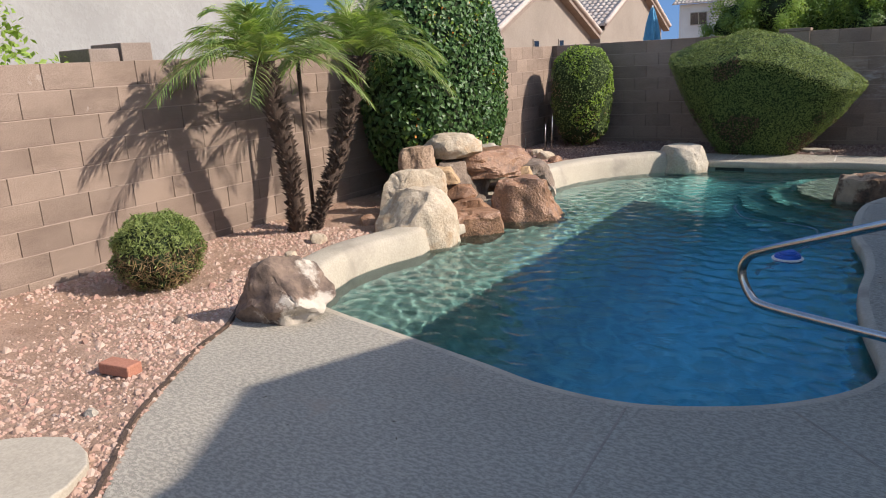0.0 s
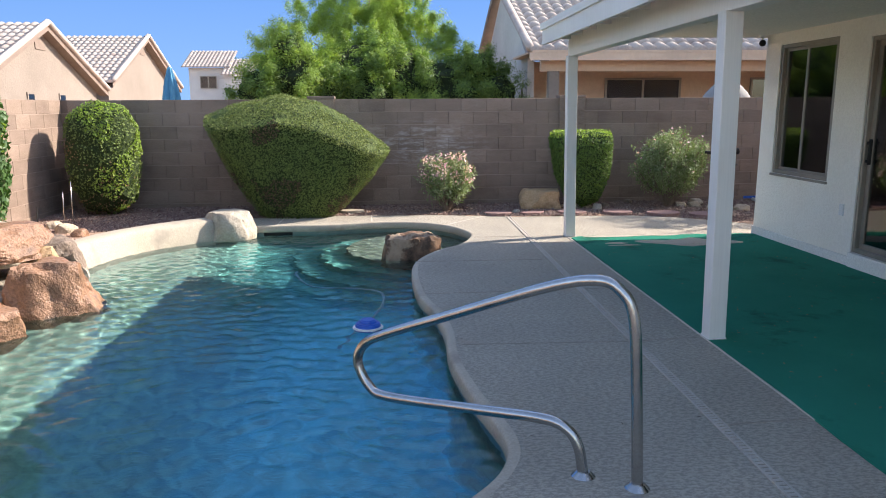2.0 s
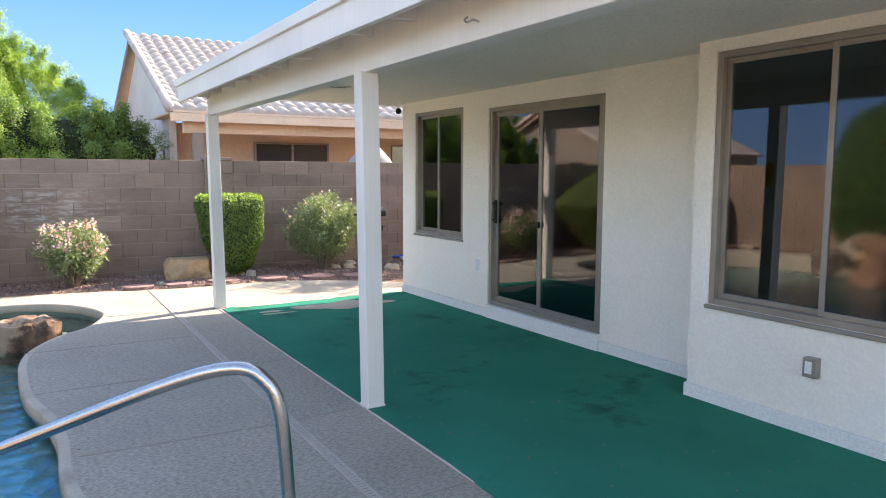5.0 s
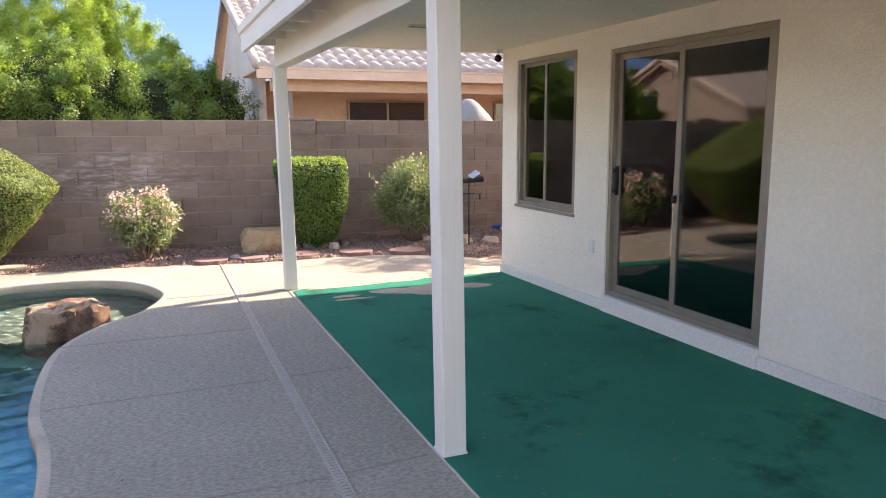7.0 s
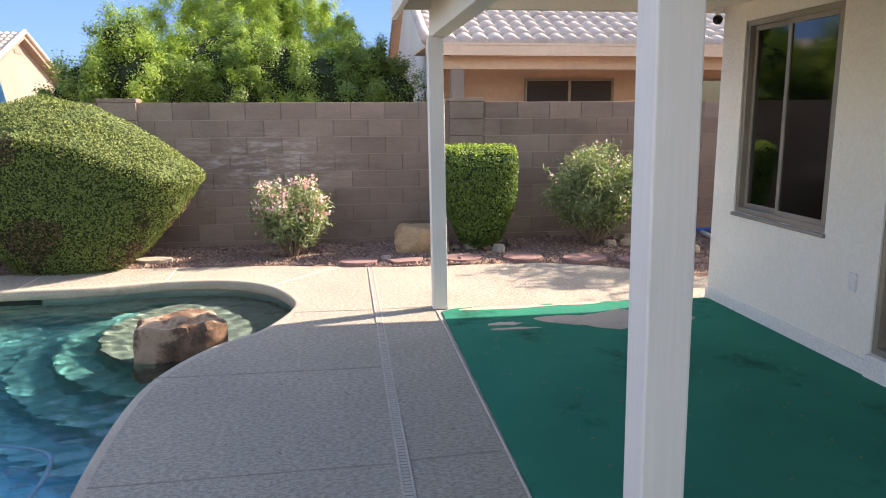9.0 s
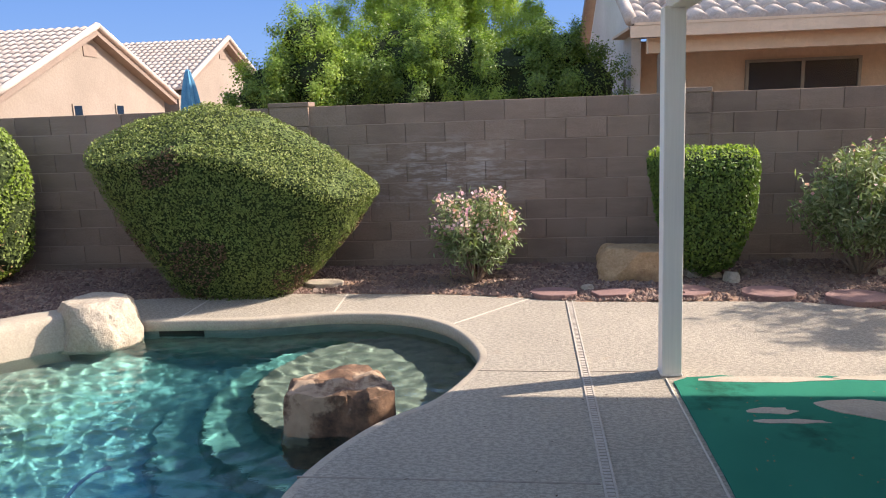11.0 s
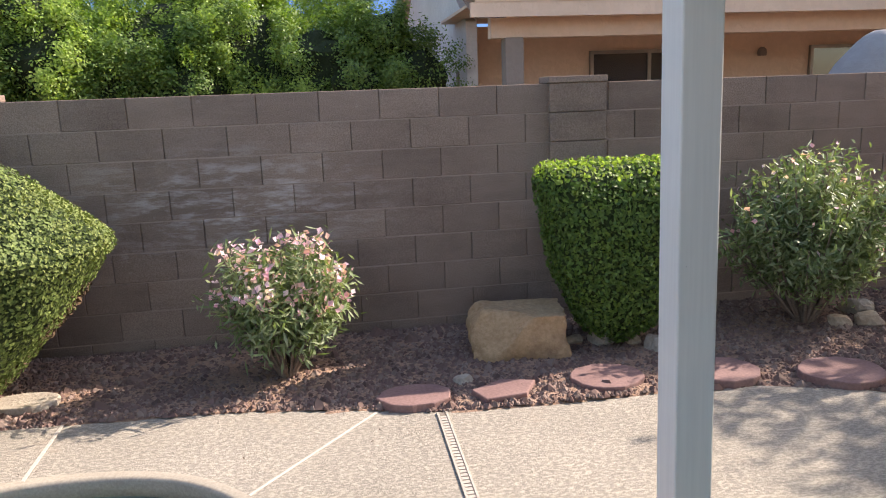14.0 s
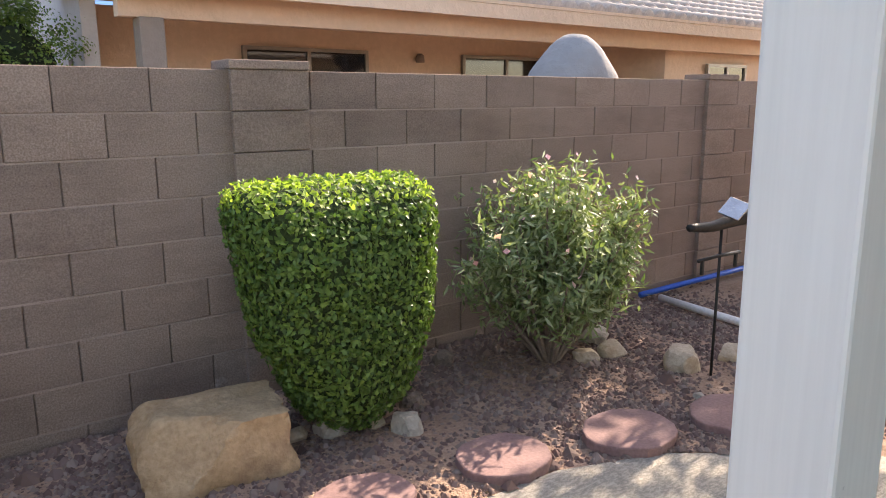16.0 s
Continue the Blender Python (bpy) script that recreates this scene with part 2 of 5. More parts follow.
MAT_SOIL = surface("desert_soil", (0.24, 0.145, 0.098), (0.40, 0.265, 0.185), 3.0, 0.95, 50, 0.9, 0.02, stain=(0.38, 0.26, 0.19), stain_scale=1.5)
MAT_PINK = island("pink_gravel", [(0.33, 0.185, 0.14), (0.45, 0.29, 0.225), (0.38, 0.25, 0.185), (0.50, 0.375, 0.30), (0.27, 0.16, 0.12)], 0.9)
MAT_BROWN = island("brown_gravel", [(0.12, 0.07, 0.058), (0.20, 0.132, 0.108), (0.16, 0.10, 0.083), (0.28, 0.21, 0.17), (0.09, 0.055, 0.046)], 0.9)
MAT_TANROCK = surface("tan_rock", (0.36, 0.27, 0.175), (0.56, 0.47, 0.36), 4.2, 0.9, 40, 0.8, 0.012, stain=(0.36, 0.22, 0.11), stain_scale=3.0)
MAT_WHITEROCK = surface("pale_rock", (0.32, 0.275, 0.215), (0.50, 0.44, 0.355), 3.0, 0.9, 40, 0.8, 0.012, stain=(0.36, 0.29, 0.20), stain_scale=3.5)
MAT_REDROCK = surface("rust_rock", (0.13, 0.064, 0.034), (0.45, 0.25, 0.145), 4.5, 0.42, 45, 1.0, 0.016, stain=(0.06, 0.04, 0.03), stain_scale=4.5, spec=0.5)
MAT_RUSTTAN = surface("rust_tan_rock", (0.15, 0.09, 0.055), (0.46, 0.33, 0.23), 3.2, 0.9, 40, 0.9, 0.014, stain=(0.13, 0.085, 0.06), stain_scale=2.6)
MAT_GREYROCK = surface("dark_weathered_rock", (0.09, 0.066, 0.052), (0.30, 0.225, 0.17), 5.0, 0.9, 40, 1.0, 0.016, stain=(0.60, 0.53, 0.44), stain_scale=3.6)
MAT_GOLDROCK = surface("golden_sandstone", (0.36, 0.22, 0.11), (0.54, 0.38, 0.22), 3.5, 0.9, 40, 0.8, 0.012, stain=(0.22, 0.13, 0.08), stain_scale=3.2)
def patchy_rock(name, dark, mid, pale, scale, share):
    """Rock whose pale mineral crust has flaked from a dark core."""
    m, n, l, p = shade(name, 0.85, 0, 0.3)
    v = coords(n, l)
    c = ramp(n, l, noise_tex(n, l, v, 9, 7, 0.65), [(0.35, dark), (0.65, mid)])
    crust = ramp(n, l, noise_tex(n, l, v, scale, 7, 0.6), [(share, (0, 0, 0)), (share + 0.06, (1, 1, 1))])
    c = mix(n, l, crust, c, ramp(n, l, noise_tex(n, l, v, 14, 5), [(0.3, tuple(0.72 * q for q in pale)), (0.7, pale)]))
    l.new(c, p.inputs["Base Color"])
    bump(n, l, p, mix(n, l, 0.4, noise_tex(n, l, v, 22, 6, 0.7), crust), 0.8, 0.015)
    return m


MAT_PATCHY = patchy_rock("flaked_brown_rock", (0.085, 0.06, 0.047), (0.25, 0.175, 0.13), (0.58, 0.50, 0.41), 3.2, 0.51)
MAT_WETRUST = patchy_rock("dark_rust_rock", (0.06, 0.04, 0.03), (0.24, 0.14, 0.085), (0.42, 0.30, 0.20), 3.4, 0.5)
MAT_PAVER = surface("red_flagstone", (0.20, 0.115, 0.105), (0.29, 0.18, 0.16), 3, 0.9, 60, 0.5, 0.004)
MAT_BRICK = surface("red_brick", (0.34, 0.14, 0.09), (0.44, 0.20, 0.13), 6, 0.9, 80, 0.6, 0.004)
MAT_TRUNK = bark_material("palm_bark", (0.035, 0.024, 0.018), (0.13, 0.085, 0.06))
MAT_TWIG = bark_material("grey_twig", (0.16, 0.12, 0.09), (0.28, 0.22, 0.17))
MAT_FROND = island("palm_frond", [(0.115, 0.185, 0.045), (0.17, 0.25, 0.065), (0.235, 0.305, 0.095), (0.33, 0.345, 0.17)], 0.45, 0.45, 0.35)
MAT_BOXLEAF = island("clipped_leaf", [(0.09, 0.13, 0.034), (0.135, 0.185, 0.05), (0.19, 0.245, 0.07), (0.105, 0.15, 0.04)], 0.6, 0.25, 0.1)
MAT_HEDGE = island("glossy_hedge_leaf", [(0.06, 0.115, 0.024), (0.095, 0.17, 0.034), (0.15, 0.24, 0.048), (0.048, 0.095, 0.022)], 0.45, 0.35, 0.25)
MAT_IVY = island("dark_glossy_leaf", [(0.035, 0.08, 0.024), (0.06, 0.125, 0.034), (0.09, 0.165, 0.045), (0.042, 0.095, 0.028)], 0.45, 0.35, 0.15)
MAT_OLE = island("oleander_leaf", [(0.12, 0.175, 0.06), (0.19, 0.25, 0.105), (0.33, 0.375, 0.23), (0.15, 0.205, 0.08)], 0.5, 0.35, 0.25)
MAT_TREE = island("tree_leaf", [(0.07, 0.13, 0.028), (0.125, 0.205, 0.042), (0.19, 0.28, 0.062), (0.095, 0.165, 0.034)], 0.45, 0.45, 0.35)
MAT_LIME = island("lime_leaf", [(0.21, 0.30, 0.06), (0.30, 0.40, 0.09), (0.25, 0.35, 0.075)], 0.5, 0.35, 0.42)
# Dark bodies inside shrubs and trees; shade between leaves is in their colour.
MAT_CORE = surface("foliage_shade", (0.010, 0.018, 0.006), (0.03, 0.045, 0.015), 9, 1.0, 60, 0.8, 0.02)
MAT_GREENCORE = surface("dense_foliage_shade", (0.02, 0.036, 0.009), (0.05, 0.075, 0.02), 40, 1.0, 90, 0.9, 0.02)
MAT_PALELEAF = island("pale_clipped_leaf", [(0.17, 0.215, 0.062), (0.225, 0.265, 0.085), (0.145, 0.19, 0.052)], 0.6, 0.2, 0.12)
MAT_DEAD = island("dead_twig", [(0.11, 0.068, 0.042), (0.16, 0.105, 0.062), (0.085, 0.055, 0.036)], 0.9)
MAT_DRY = island("dry_leaf", [(0.20, 0.13, 0.06), (0.26, 0.17, 0.08), (0.15, 0.10, 0.05)], 0.8)
MAT_ORANGE = island("orange_berry", [(0.55, 0.16, 0.02), (0.48, 0.20, 0.03)], 0.6)
MAT_PINKFL = island("pink_blossom", [(0.82, 0.46, 0.57), (0.87, 0.66, 0.73), (0.76, 0.36, 0.49)], 0.6, 0.3, 0.3)
MAT_PEACH = stucco("peach_stucco", (0.64, 0.475, 0.345), (0.72, 0.545, 0.40), 12)
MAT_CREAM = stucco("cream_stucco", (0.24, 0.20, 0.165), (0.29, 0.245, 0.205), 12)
MAT_GREYST = stucco("pale_stucco", (0.55, 0.54, 0.52), (0.66, 0.65, 0.62), 12)
# Pale stucco darkened: shade on the oven and west house is in the colour.
MAT_DULLST = stucco("shaded_pale_stucco", (0.27, 0.26, 0.25), (0.35, 0.34, 0.325), 12)
MAT_ROOF = surface("clay_roof_tile", (0.42, 0.345, 0.295), (0.54, 0.46, 0.405), 2.0, 0.9, 30, 0.4, 0.004, stain=(0.36, 0.27, 0.23), stain_scale=1.5)
MAT_EAVE = surface("brown_eave", (0.20, 0.15, 0.12), (0.27, 0.21, 0.17), 3, 0.8)
MAT_BLUE = surface("blue_canvas", (0.05, 0.20, 0.34), (0.09, 0.28, 0.42), 6, 0.8)
MAT_PALEBLUE = surface("pale_blue_hose", (0.20, 0.38, 0.50), (0.28, 0.46, 0.56), 8, 0.6)
MAT_BLUEPL = surface("blue_plastic", (0.02, 0.09, 0.45), (0.03, 0.14, 0.55), 6, 0.4)
MAT_WHITEPL = surface("white_plastic", (0.70, 0.69, 0.66), (0.78, 0.77, 0.74), 6, 0.45)
MAT_BLACK = surface("black_iron", (0.015, 0.014, 0.013), (0.035, 0.033, 0.03), 9, 0.55, metal=0.4)
MAT_YELLOW = surface("yellow_paint", (0.60, 0.34, 0.03), (0.68, 0.40, 0.05), 9, 0.5)
MAT_DRAIN = surface("drain_plastic", (0.40, 0.355, 0.30), (0.48, 0.43, 0.365), 7, 0.7)
MAT_GRIME = surface("drain_grime", (0.15, 0.125, 0.10), (0.27, 0.225, 0.18), 6, 0.9)
MAT_FILLER = surface("joint_sealant", (0.50, 0.455, 0.385), (0.60, 0.55, 0.47), 6, 0.85)
MAT_JOINT = surface("joint_filler", (0.24, 0.20, 0.165), (0.34, 0.29, 0.24), 7, 0.9)


# ---- mesh helpers ----
def part(name, bm, material, parent=None, label="", smooth=False):
    me = bpy.data.meshes.new(name)
    bm.to_mesh(me)
    bm.free()
    me.materials.append(material)
    if smooth:
        for p in me.polygons:
            p.use_smooth = True
    ob = new(name, me)
    if parent:
        ob.parent = parent
    if label:
        ob["label"] = label
    return ob


def data_part(name, verts, faces, material, parent=None, label="", smooth=False):
    me = bpy.data.meshes.new(name)
    me.from_pydata(verts, [], faces)
    me.materials.append(material)
    if smooth:
        for p in me.polygons:
            p.use_smooth = True
    ob = new(name, me)
    if parent:
        ob.parent = parent
    if label:
        ob["label"] = label
    return ob


def thing(name, label, category, group="", kind="", at=(0, 0, 0)):
    ob = new(name)
    ob.empty_display_size = 0.1
    ob.location = at
    return tagged(ob, label, category, group, kind)


def add_box(bm, x0, x1, y0, y1, z0, z1, bevel=0.0):
    r = bmesh.ops.create_cube(bm, size=1, matrix=Matrix.LocRotScale(((x0 + x1) / 2, (y0 + y1) / 2, (z0 + z1) / 2), None, (x1 - x0, y1 - y0, z1 - z0)))
    if bevel:
        es = list({e for v in r["verts"] for e in v.link_edges})
        bmesh.ops.bevel(bm, geom=es, offset=bevel, segments=2, affect="EDGES", profile=0.5)


def box(x0, x1, y0, y1, z0, z1, bevel=0.0):
    bm = bmesh.new()
    add_box(bm, x0, x1, y0, y1, z0, z1, bevel)
    return bm


def boxes(rows, bevel=0.0):
    bm = bmesh.new()
    for r in rows:
        add_box(bm, *r, bevel)
    return bm


def prism(points, z0, z1, bevel=0.0):
    bm = bmesh.new()
    f = bm.faces.new([bm.verts.new((x, y, z0)) for x, y in points])
    top = bmesh.ops.extrude_face_region(bm, geom=[f])["geom"]
    bmesh.ops.translate(bm, verts=[v for v in top if isinstance(v, bmesh.types.BMVert)], vec=(0, 0, z1 - z0))
    bmesh.ops.recalc_face_normals(bm, faces=bm.faces)
    if bevel:
        es = [e for e in bm.edges if all(v.co.z > z1 - 1e-4 for v in e.verts)]
        bmesh.ops.bevel(bm, geom=es, offset=bevel, segments=2, affect="EDGES", profile=0.5)
    return bm


def tube(points, radius, sides=10, taper=None):
    """A round bar along the points."""
    pts = [Vector(p) for p in points]
    verts, faces = [], []
    side = None
    for i, p in enumerate(pts):
        d = (pts[min(i + 1, len(pts) - 1)] - pts[max(i - 1, 0)]).normalized()
        ref = side if side is not None else (Vector((0, 0, 1)) if abs(d.z) < 0.9 else Vector((1, 0, 0)))
        b = d.cross(ref).normalized() if side is None else (ref - d * ref.dot(d)).normalized()
        side = b
        c = d.cross(b)
        r = radius if taper is None else radius + (taper - radius) * i / (len(pts) - 1)
        for k in range(sides):
            a = 2 * math.pi * k / sides
            verts.append(p + (b * math.cos(a) + c * math.sin(a)) * r)
    for i in range(len(pts) - 1):
        for k in range(sides):
            k2 = (k + 1) % sides
            faces.append((i * sides + k, i * sides + k2, (i + 1) * sides + k2, (i + 1) * sides + k))
    faces.append(tuple(range(sides - 1, -1, -1)))
    faces.append(tuple((len(pts) - 1) * sides + k for k in range(sides)))
    return [tuple(v) for v in verts], faces


def smooth_path(points, steps=8, closed=False):
    """A Catmull-Rom curve through the points."""
    n = len(points)
    out = []
    for i in range(n if closed else n - 1):
        p = [np.array(points[(i + k) % n] if closed else points[min(max(i + k, 0), n - 1)], float) for k in (-1, 0, 1, 2)]
        for s in range(steps):
            t = s / steps
            out.append(0.5 * (2 * p[1] + (p[2] - p[0]) * t + (2 * p[0] - 5 * p[1] + 4 * p[2] - p[3]) * t * t + (3 * p[1] - p[0] - 3 * p[2] + p[3]) * t ** 3))
    if not closed:
        out.append(np.array(points[-1], float))
    return np.array(out)


def inside(px, py, poly):
    """Which of the points lie in the polygon."""
    px, py = np.asarray(px), np.asarray(py)
    hit = np.zeros(px.shape, bool)
    x0, y0 = poly[-1]
    for x1, y1 in poly:
        cross = (y1 > py) != (y0 > py)
        with np.errstate(divide="ignore", invalid="ignore"):
            at = (x0 - x1) * (py - y1) / (y0 - y1 + 1e-12) + x1
        hit ^= cross & (px < at)
        x0, y0 = x1, y1
    return hit


def offset(loop, d):
    """A closed loop moved outwards by d (the loop runs anticlockwise)."""
    t = np.roll(loop, -1, 0) - np.roll(loop, 1, 0)
    t /= np.linalg.norm(t, axis=1)[:, None]
    return loop + d * np.stack([t[:, 1], -t[:, 0]], 1)


def sheet_with_hole(outer, hole, z):
    bm = bmesh.new()
    edges = []
    for loop in (outer, hole):
        vs = [bm.verts.new((x, y, z)) for x, y in loop]
        edges += [bm.edges.new((a, b)) for a, b in zip(vs, vs[1:] + vs[:1])]
    bmesh.ops.triangle_fill(bm, edges=edges, use_beauty=True, use_dissolve=False)
    for f in bm.faces:
        if f.normal.z < 0:
            f.normal_flip()
    return bm


def swept(loop, profile, closed=True):
    """Faces along a loop for rows of (outward offset, z)."""
    verts, faces, n = [], [], len(loop)
    for d, z in profile:
        ring = offset(loop, d) if closed else open_offset(loop, d)
        verts += [(x, y, z) for x, y in ring]
    for k in range(len(profile) - 1):
        for i in range(n if closed else n - 1):
            j = (i + 1) % n
            faces.append((k * n + i, k * n + j, (k + 1) * n + j, (k + 1) * n + i))
    return verts, faces


def open_offset(line, d):
    t = np.gradient(line, axis=0)
    t /= np.linalg.norm(t, axis=1)[:, None]
    return line + d * np.stack([t[:, 1], -t[:, 0]], 1)


def rock_mesh(size, seed, rough=0.22, cuts=6, detail=3, flat=0.35, top=0.8, blocky=0.0):
    """A broken stone: a ball or a block cut by random planes, weathered, then brought to its size (half widths and full height)."""
    rng = random.Random(seed)
    bm = bmesh.new()
    bmesh.ops.create_icosphere(bm, subdivisions=detail, radius=1)
    planes = [(Vector((rng.gauss(0, 1), rng.gauss(0, 1), rng.gauss(0, 0.8))).normalized(), rng.uniform(0.58, 0.86)) for _ in range(cuts)]
    off = Vector((rng.uniform(-50, 50), rng.uniform(-50, 50), rng.uniform(-50, 50)))
    for v in bm.verts:
        if blocky:
            v.co *= (1 - blocky) + blocky / max(abs(v.co.x), abs(v.co.y), abs(v.co.z)) * 0.85
        for nrm, d in planes:
            over = v.co.dot(nrm) - d
            if over > 0:
                v.co -= nrm * over * 0.97
        p = v.co + off
        crack = abs(noise.noise(p * 2.3))
        v.co *= 1 + rough * noise.noise(v.co * 1.3 + off) + 0.4 * rough * noise.noise(v.co * 3.7 + off) + 0.14 * rough * noise.noise(v.co * 8 + off) + 0.06 * rough * noise.noise(v.co * 17 + off) - 0.16 * rough * max(0, 0.06 - crack) / 0.06
        if v.co.z > top:
            v.co.z = top + 0.12 * (v.co.z - top) + 0.05 * noise.noise(v.co * 3 + off)
        v.co.z = max(v.co.z, -flat)
    lo = [min(v.co[k] for v in bm.verts) for k in range(3)]
    hi = [max(v.co[k] for v in bm.verts) for k in range(3)]
    full = (2 * size[0], 2 * size[1], size[2])
    for v in bm.verts:
        v.co = Vector([((v.co[k] - lo[k]) / (hi[k] - lo[k]) - (0.5 if k < 2 else 0.0)) * full[k] for k in range(3)])
    return bm


def boulder(name, label, at, size, material, seed, turn=0, category="boulder", group="", rough=0.22, cuts=6, detail=4, flat=0.35, tilt=0, top=0.8, blocky=0.0):
    ob = part(name, rock_mesh(size, seed, rough, cuts, detail, flat, top, blocky), material, smooth=True)
    ob.data.set_sharp_from_angle(angle=radians(24))
    ob.matrix_world = pose(*at, tilt, 0, turn)
    return tagged(ob, label, category, group)


def leaf_cloud(points, normals, length, width, rng, spread=0.7, fold=0.12):
    """Leaves, each of two folded triangles pairs, at the points."""
    n = len(points)
    nrm = normals + rng.normal(0, spread, (n, 3))
    nrm /= np.linalg.norm(nrm, axis=1)[:, None] + 1e-9
    d = rng.normal(0, 1, (n, 3))
    d -= nrm * (d * nrm).sum(1)[:, None]
    d /= np.linalg.norm(d, axis=1)[:, None] + 1e-9
    s = np.cross(nrm, d)
    ln = (length * rng.uniform(0.6, 1.25, n))[:, None]
    w = (width * rng.uniform(0.7, 1.2, n))[:, None]
    a = points - d * ln / 2
    b = points + d * ln / 2
    c1 = points + s * w / 2 + nrm * w * fold
    c2 = points - s * w / 2 + nrm * w * fold
    verts = np.stack([a, c1, b, c2], 1).reshape(-1, 3)
    k = np.arange(n)[:, None] * 4
    faces = np.concatenate([k + [0, 1, 2], k + [0, 2, 3]], 1).reshape(-1, 3)
    return verts, faces


def cloud_part(name, cloud, material, parent, label=""):
    verts, faces = cloud
    me = bpy.data.meshes.new(name)
    me.from_pydata(verts.tolist(), [], faces.tolist())
    me.materials.append(material)
    ob = new(name, me)
    ob.parent = parent
    if label:
        ob["label"] = label
    return ob


def blob(radius_of, seed, detail=4, wobble=0.04, freq=3.0):
    """A closed body whose reach in each direction is radius_of(direction)."""
    bm = bmesh.new()
    bmesh.ops.create_icosphere(bm, subdivisions=detail, radius=1)
    off = Vector((seed * 7.3, seed * 3.1, seed * 1.7))
    for v in bm.verts:
        d = v.co.normalized()
        v.co = d * radius_of(d) * (1 + wobble * noise.noise(d * freq + off) + wobble * 0.6 * noise.noise(d * freq * 3 + off))
    bm.normal_update()
    return bm


def on_surface(bm, count, rng, sink=0.06):
    """Random places and normals on a body, by area."""
    bmesh.ops.triangulate(bm, faces=bm.faces)
    tri = np.array([[v.co[:] for v in f.verts] for f in bm.faces])
    e1, e2 = tri[:, 1] - tri[:, 0], tri[:, 2] - tri[:, 0]
    cr = np.cross(e1, e2)
    area = np.linalg.norm(cr, axis=1)
    pick = rng.choice(len(tri), count, p=area / area.sum())
    u, v = rng.random(count), rng.random(count)
    flip = u + v > 1
    u[flip], v[flip] = 1 - u[flip], 1 - v[flip]
    nrm = cr[pick] / area[pick][:, None]
    pts = tri[pick, 0] + e1[pick] * u[:, None] + e2[pick] * v[:, None]
    return pts + nrm * rng.uniform(-sink, sink * 0.5, count)[:, None], nrm


def clipped_bush(name, label, at, radius_of, leaf, count, material, seed, extra=(), group="", wobble=0.04, category="bush", stems=3, spread=0.7, turn=0, stem_from=0.0, stem_to=0.6, detail=4):
    ob = thing(name, label, category, group)
    rng = np.random.default_rng(seed)
    body = blob(radius_of, seed, detail, wobble)
    pts, nrm = on_surface(body, count, rng)
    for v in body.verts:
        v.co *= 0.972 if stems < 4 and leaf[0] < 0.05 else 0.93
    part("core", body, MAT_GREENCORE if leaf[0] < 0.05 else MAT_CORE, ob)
    bare = [e[4] for e in extra if len(e) > 4]
    full = np.array([not any(b(Vector(q)) for b in bare) or k < 0.15 for q, k in zip(pts, rng.random(count))])
    cloud_part("crown", leaf_cloud(pts[full], nrm[full], *leaf, rng, spread), material, ob)
    for nm, mat, share, size, *where in extra:
        p2, n2 = on_surface(blob(radius_of, seed, detail, wobble), share, rng, 0.03)
        keep = np.array([where[0](Vector(q)) if where else noise.noise(Vector(q) * 2.2 + Vector((seed, 3, 8))) > 0.12 for q in p2])
        tagged(cloud_part(nm, leaf_cloud(p2[keep] + n2[keep] * 0.015, n2[keep], *size, rng, 0.8), mat, ob), kind="stuff")
    for i in range(stems):
        a = 2 * math.pi * i / max(stems, 1) + seed
        v, f = tube([(0.05 * math.cos(a), 0.05 * math.sin(a), -at[2] - 0.03), (0.1 * math.cos(a), 0.1 * math.sin(a), -at[2] / 2), (0.18 * math.cos(a), 0.18 * math.sin(a), -at[2] * (1 - stem_to))], 0.028, 7, 0.018)
        data_part("stem", v, f, MAT_TWIG, ob, smooth=True)
    ob.matrix_world = pose(*at, 0, 0, turn)
    return ob


def polar(outline, depth, power=2.4):
    """Reach of a body with that outline in x and z and a rounded depth in y. The outline is a closed polygon round the origin."""
    poly = np.array(outline, float)
    nxt = np.roll(poly, -1, 0)

    def reach(d):
        h = math.hypot(d.x, d.z)
        if h < 1e-6:
            return depth
        ux, uz = d.x / h, d.z / h
        best = 0.01
        for (ax, az), (bx, bz) in zip(poly, nxt):
            den = ux * (bz - az) - uz * (bx - ax)
            if abs(den) < 1e-9:
                continue
            t = (ax * (bz - az) - az * (bx - ax)) / den
            s = (ax * uz - az * ux) / den
            if t > 0 and -1e-6 <= s <= 1 + 1e-6:
                best = max(best, t)
        return ((h / best) ** power + (abs(d.y) / depth) ** power) ** (-1 / power)
    return reach


# ---- pool and ground ----
POOL = smooth_path([(-4.56, -9.05), (-3.95, -9.2), (-3.2, -9.38), (-2.8, -9.48), (-2.38, -9.48), (-2.0, -9.33), (-1.72, -9.13), (-1.5, -8.86), (-1.43, -8.55),
                    (-1.53, -8.0), (-1.6, -7.4), (-1.59, -6.8), (-1.64, -6.3), (-1.74, -5.8), (-1.77, -4.95), (-1.70, -4.4), (-1.47, -3.88), (-1.17, -3.52), (-0.98, -2.95), (-1.04, -2.55),
                    (-1.27, -2.12), (-1.65, -1.86), (-2.22, -1.8), (-2.9, -1.95), (-3.5, -1.97), (-4.05, -2.05), (-4.5, -2.5), (-4.9, -2.95), (-5.15, -3.45), (-5.27, -4.2), (-5.2, -5.0),
                    (-5.05, -5.9), (-5.0, -6.7), (-5.08, -7.3), (-5.18, -7.75), (-5.2, -8.1), (-5.1, -8.5), (-4.9, -8.9)], 5, True)
WATER_Z = -0.13
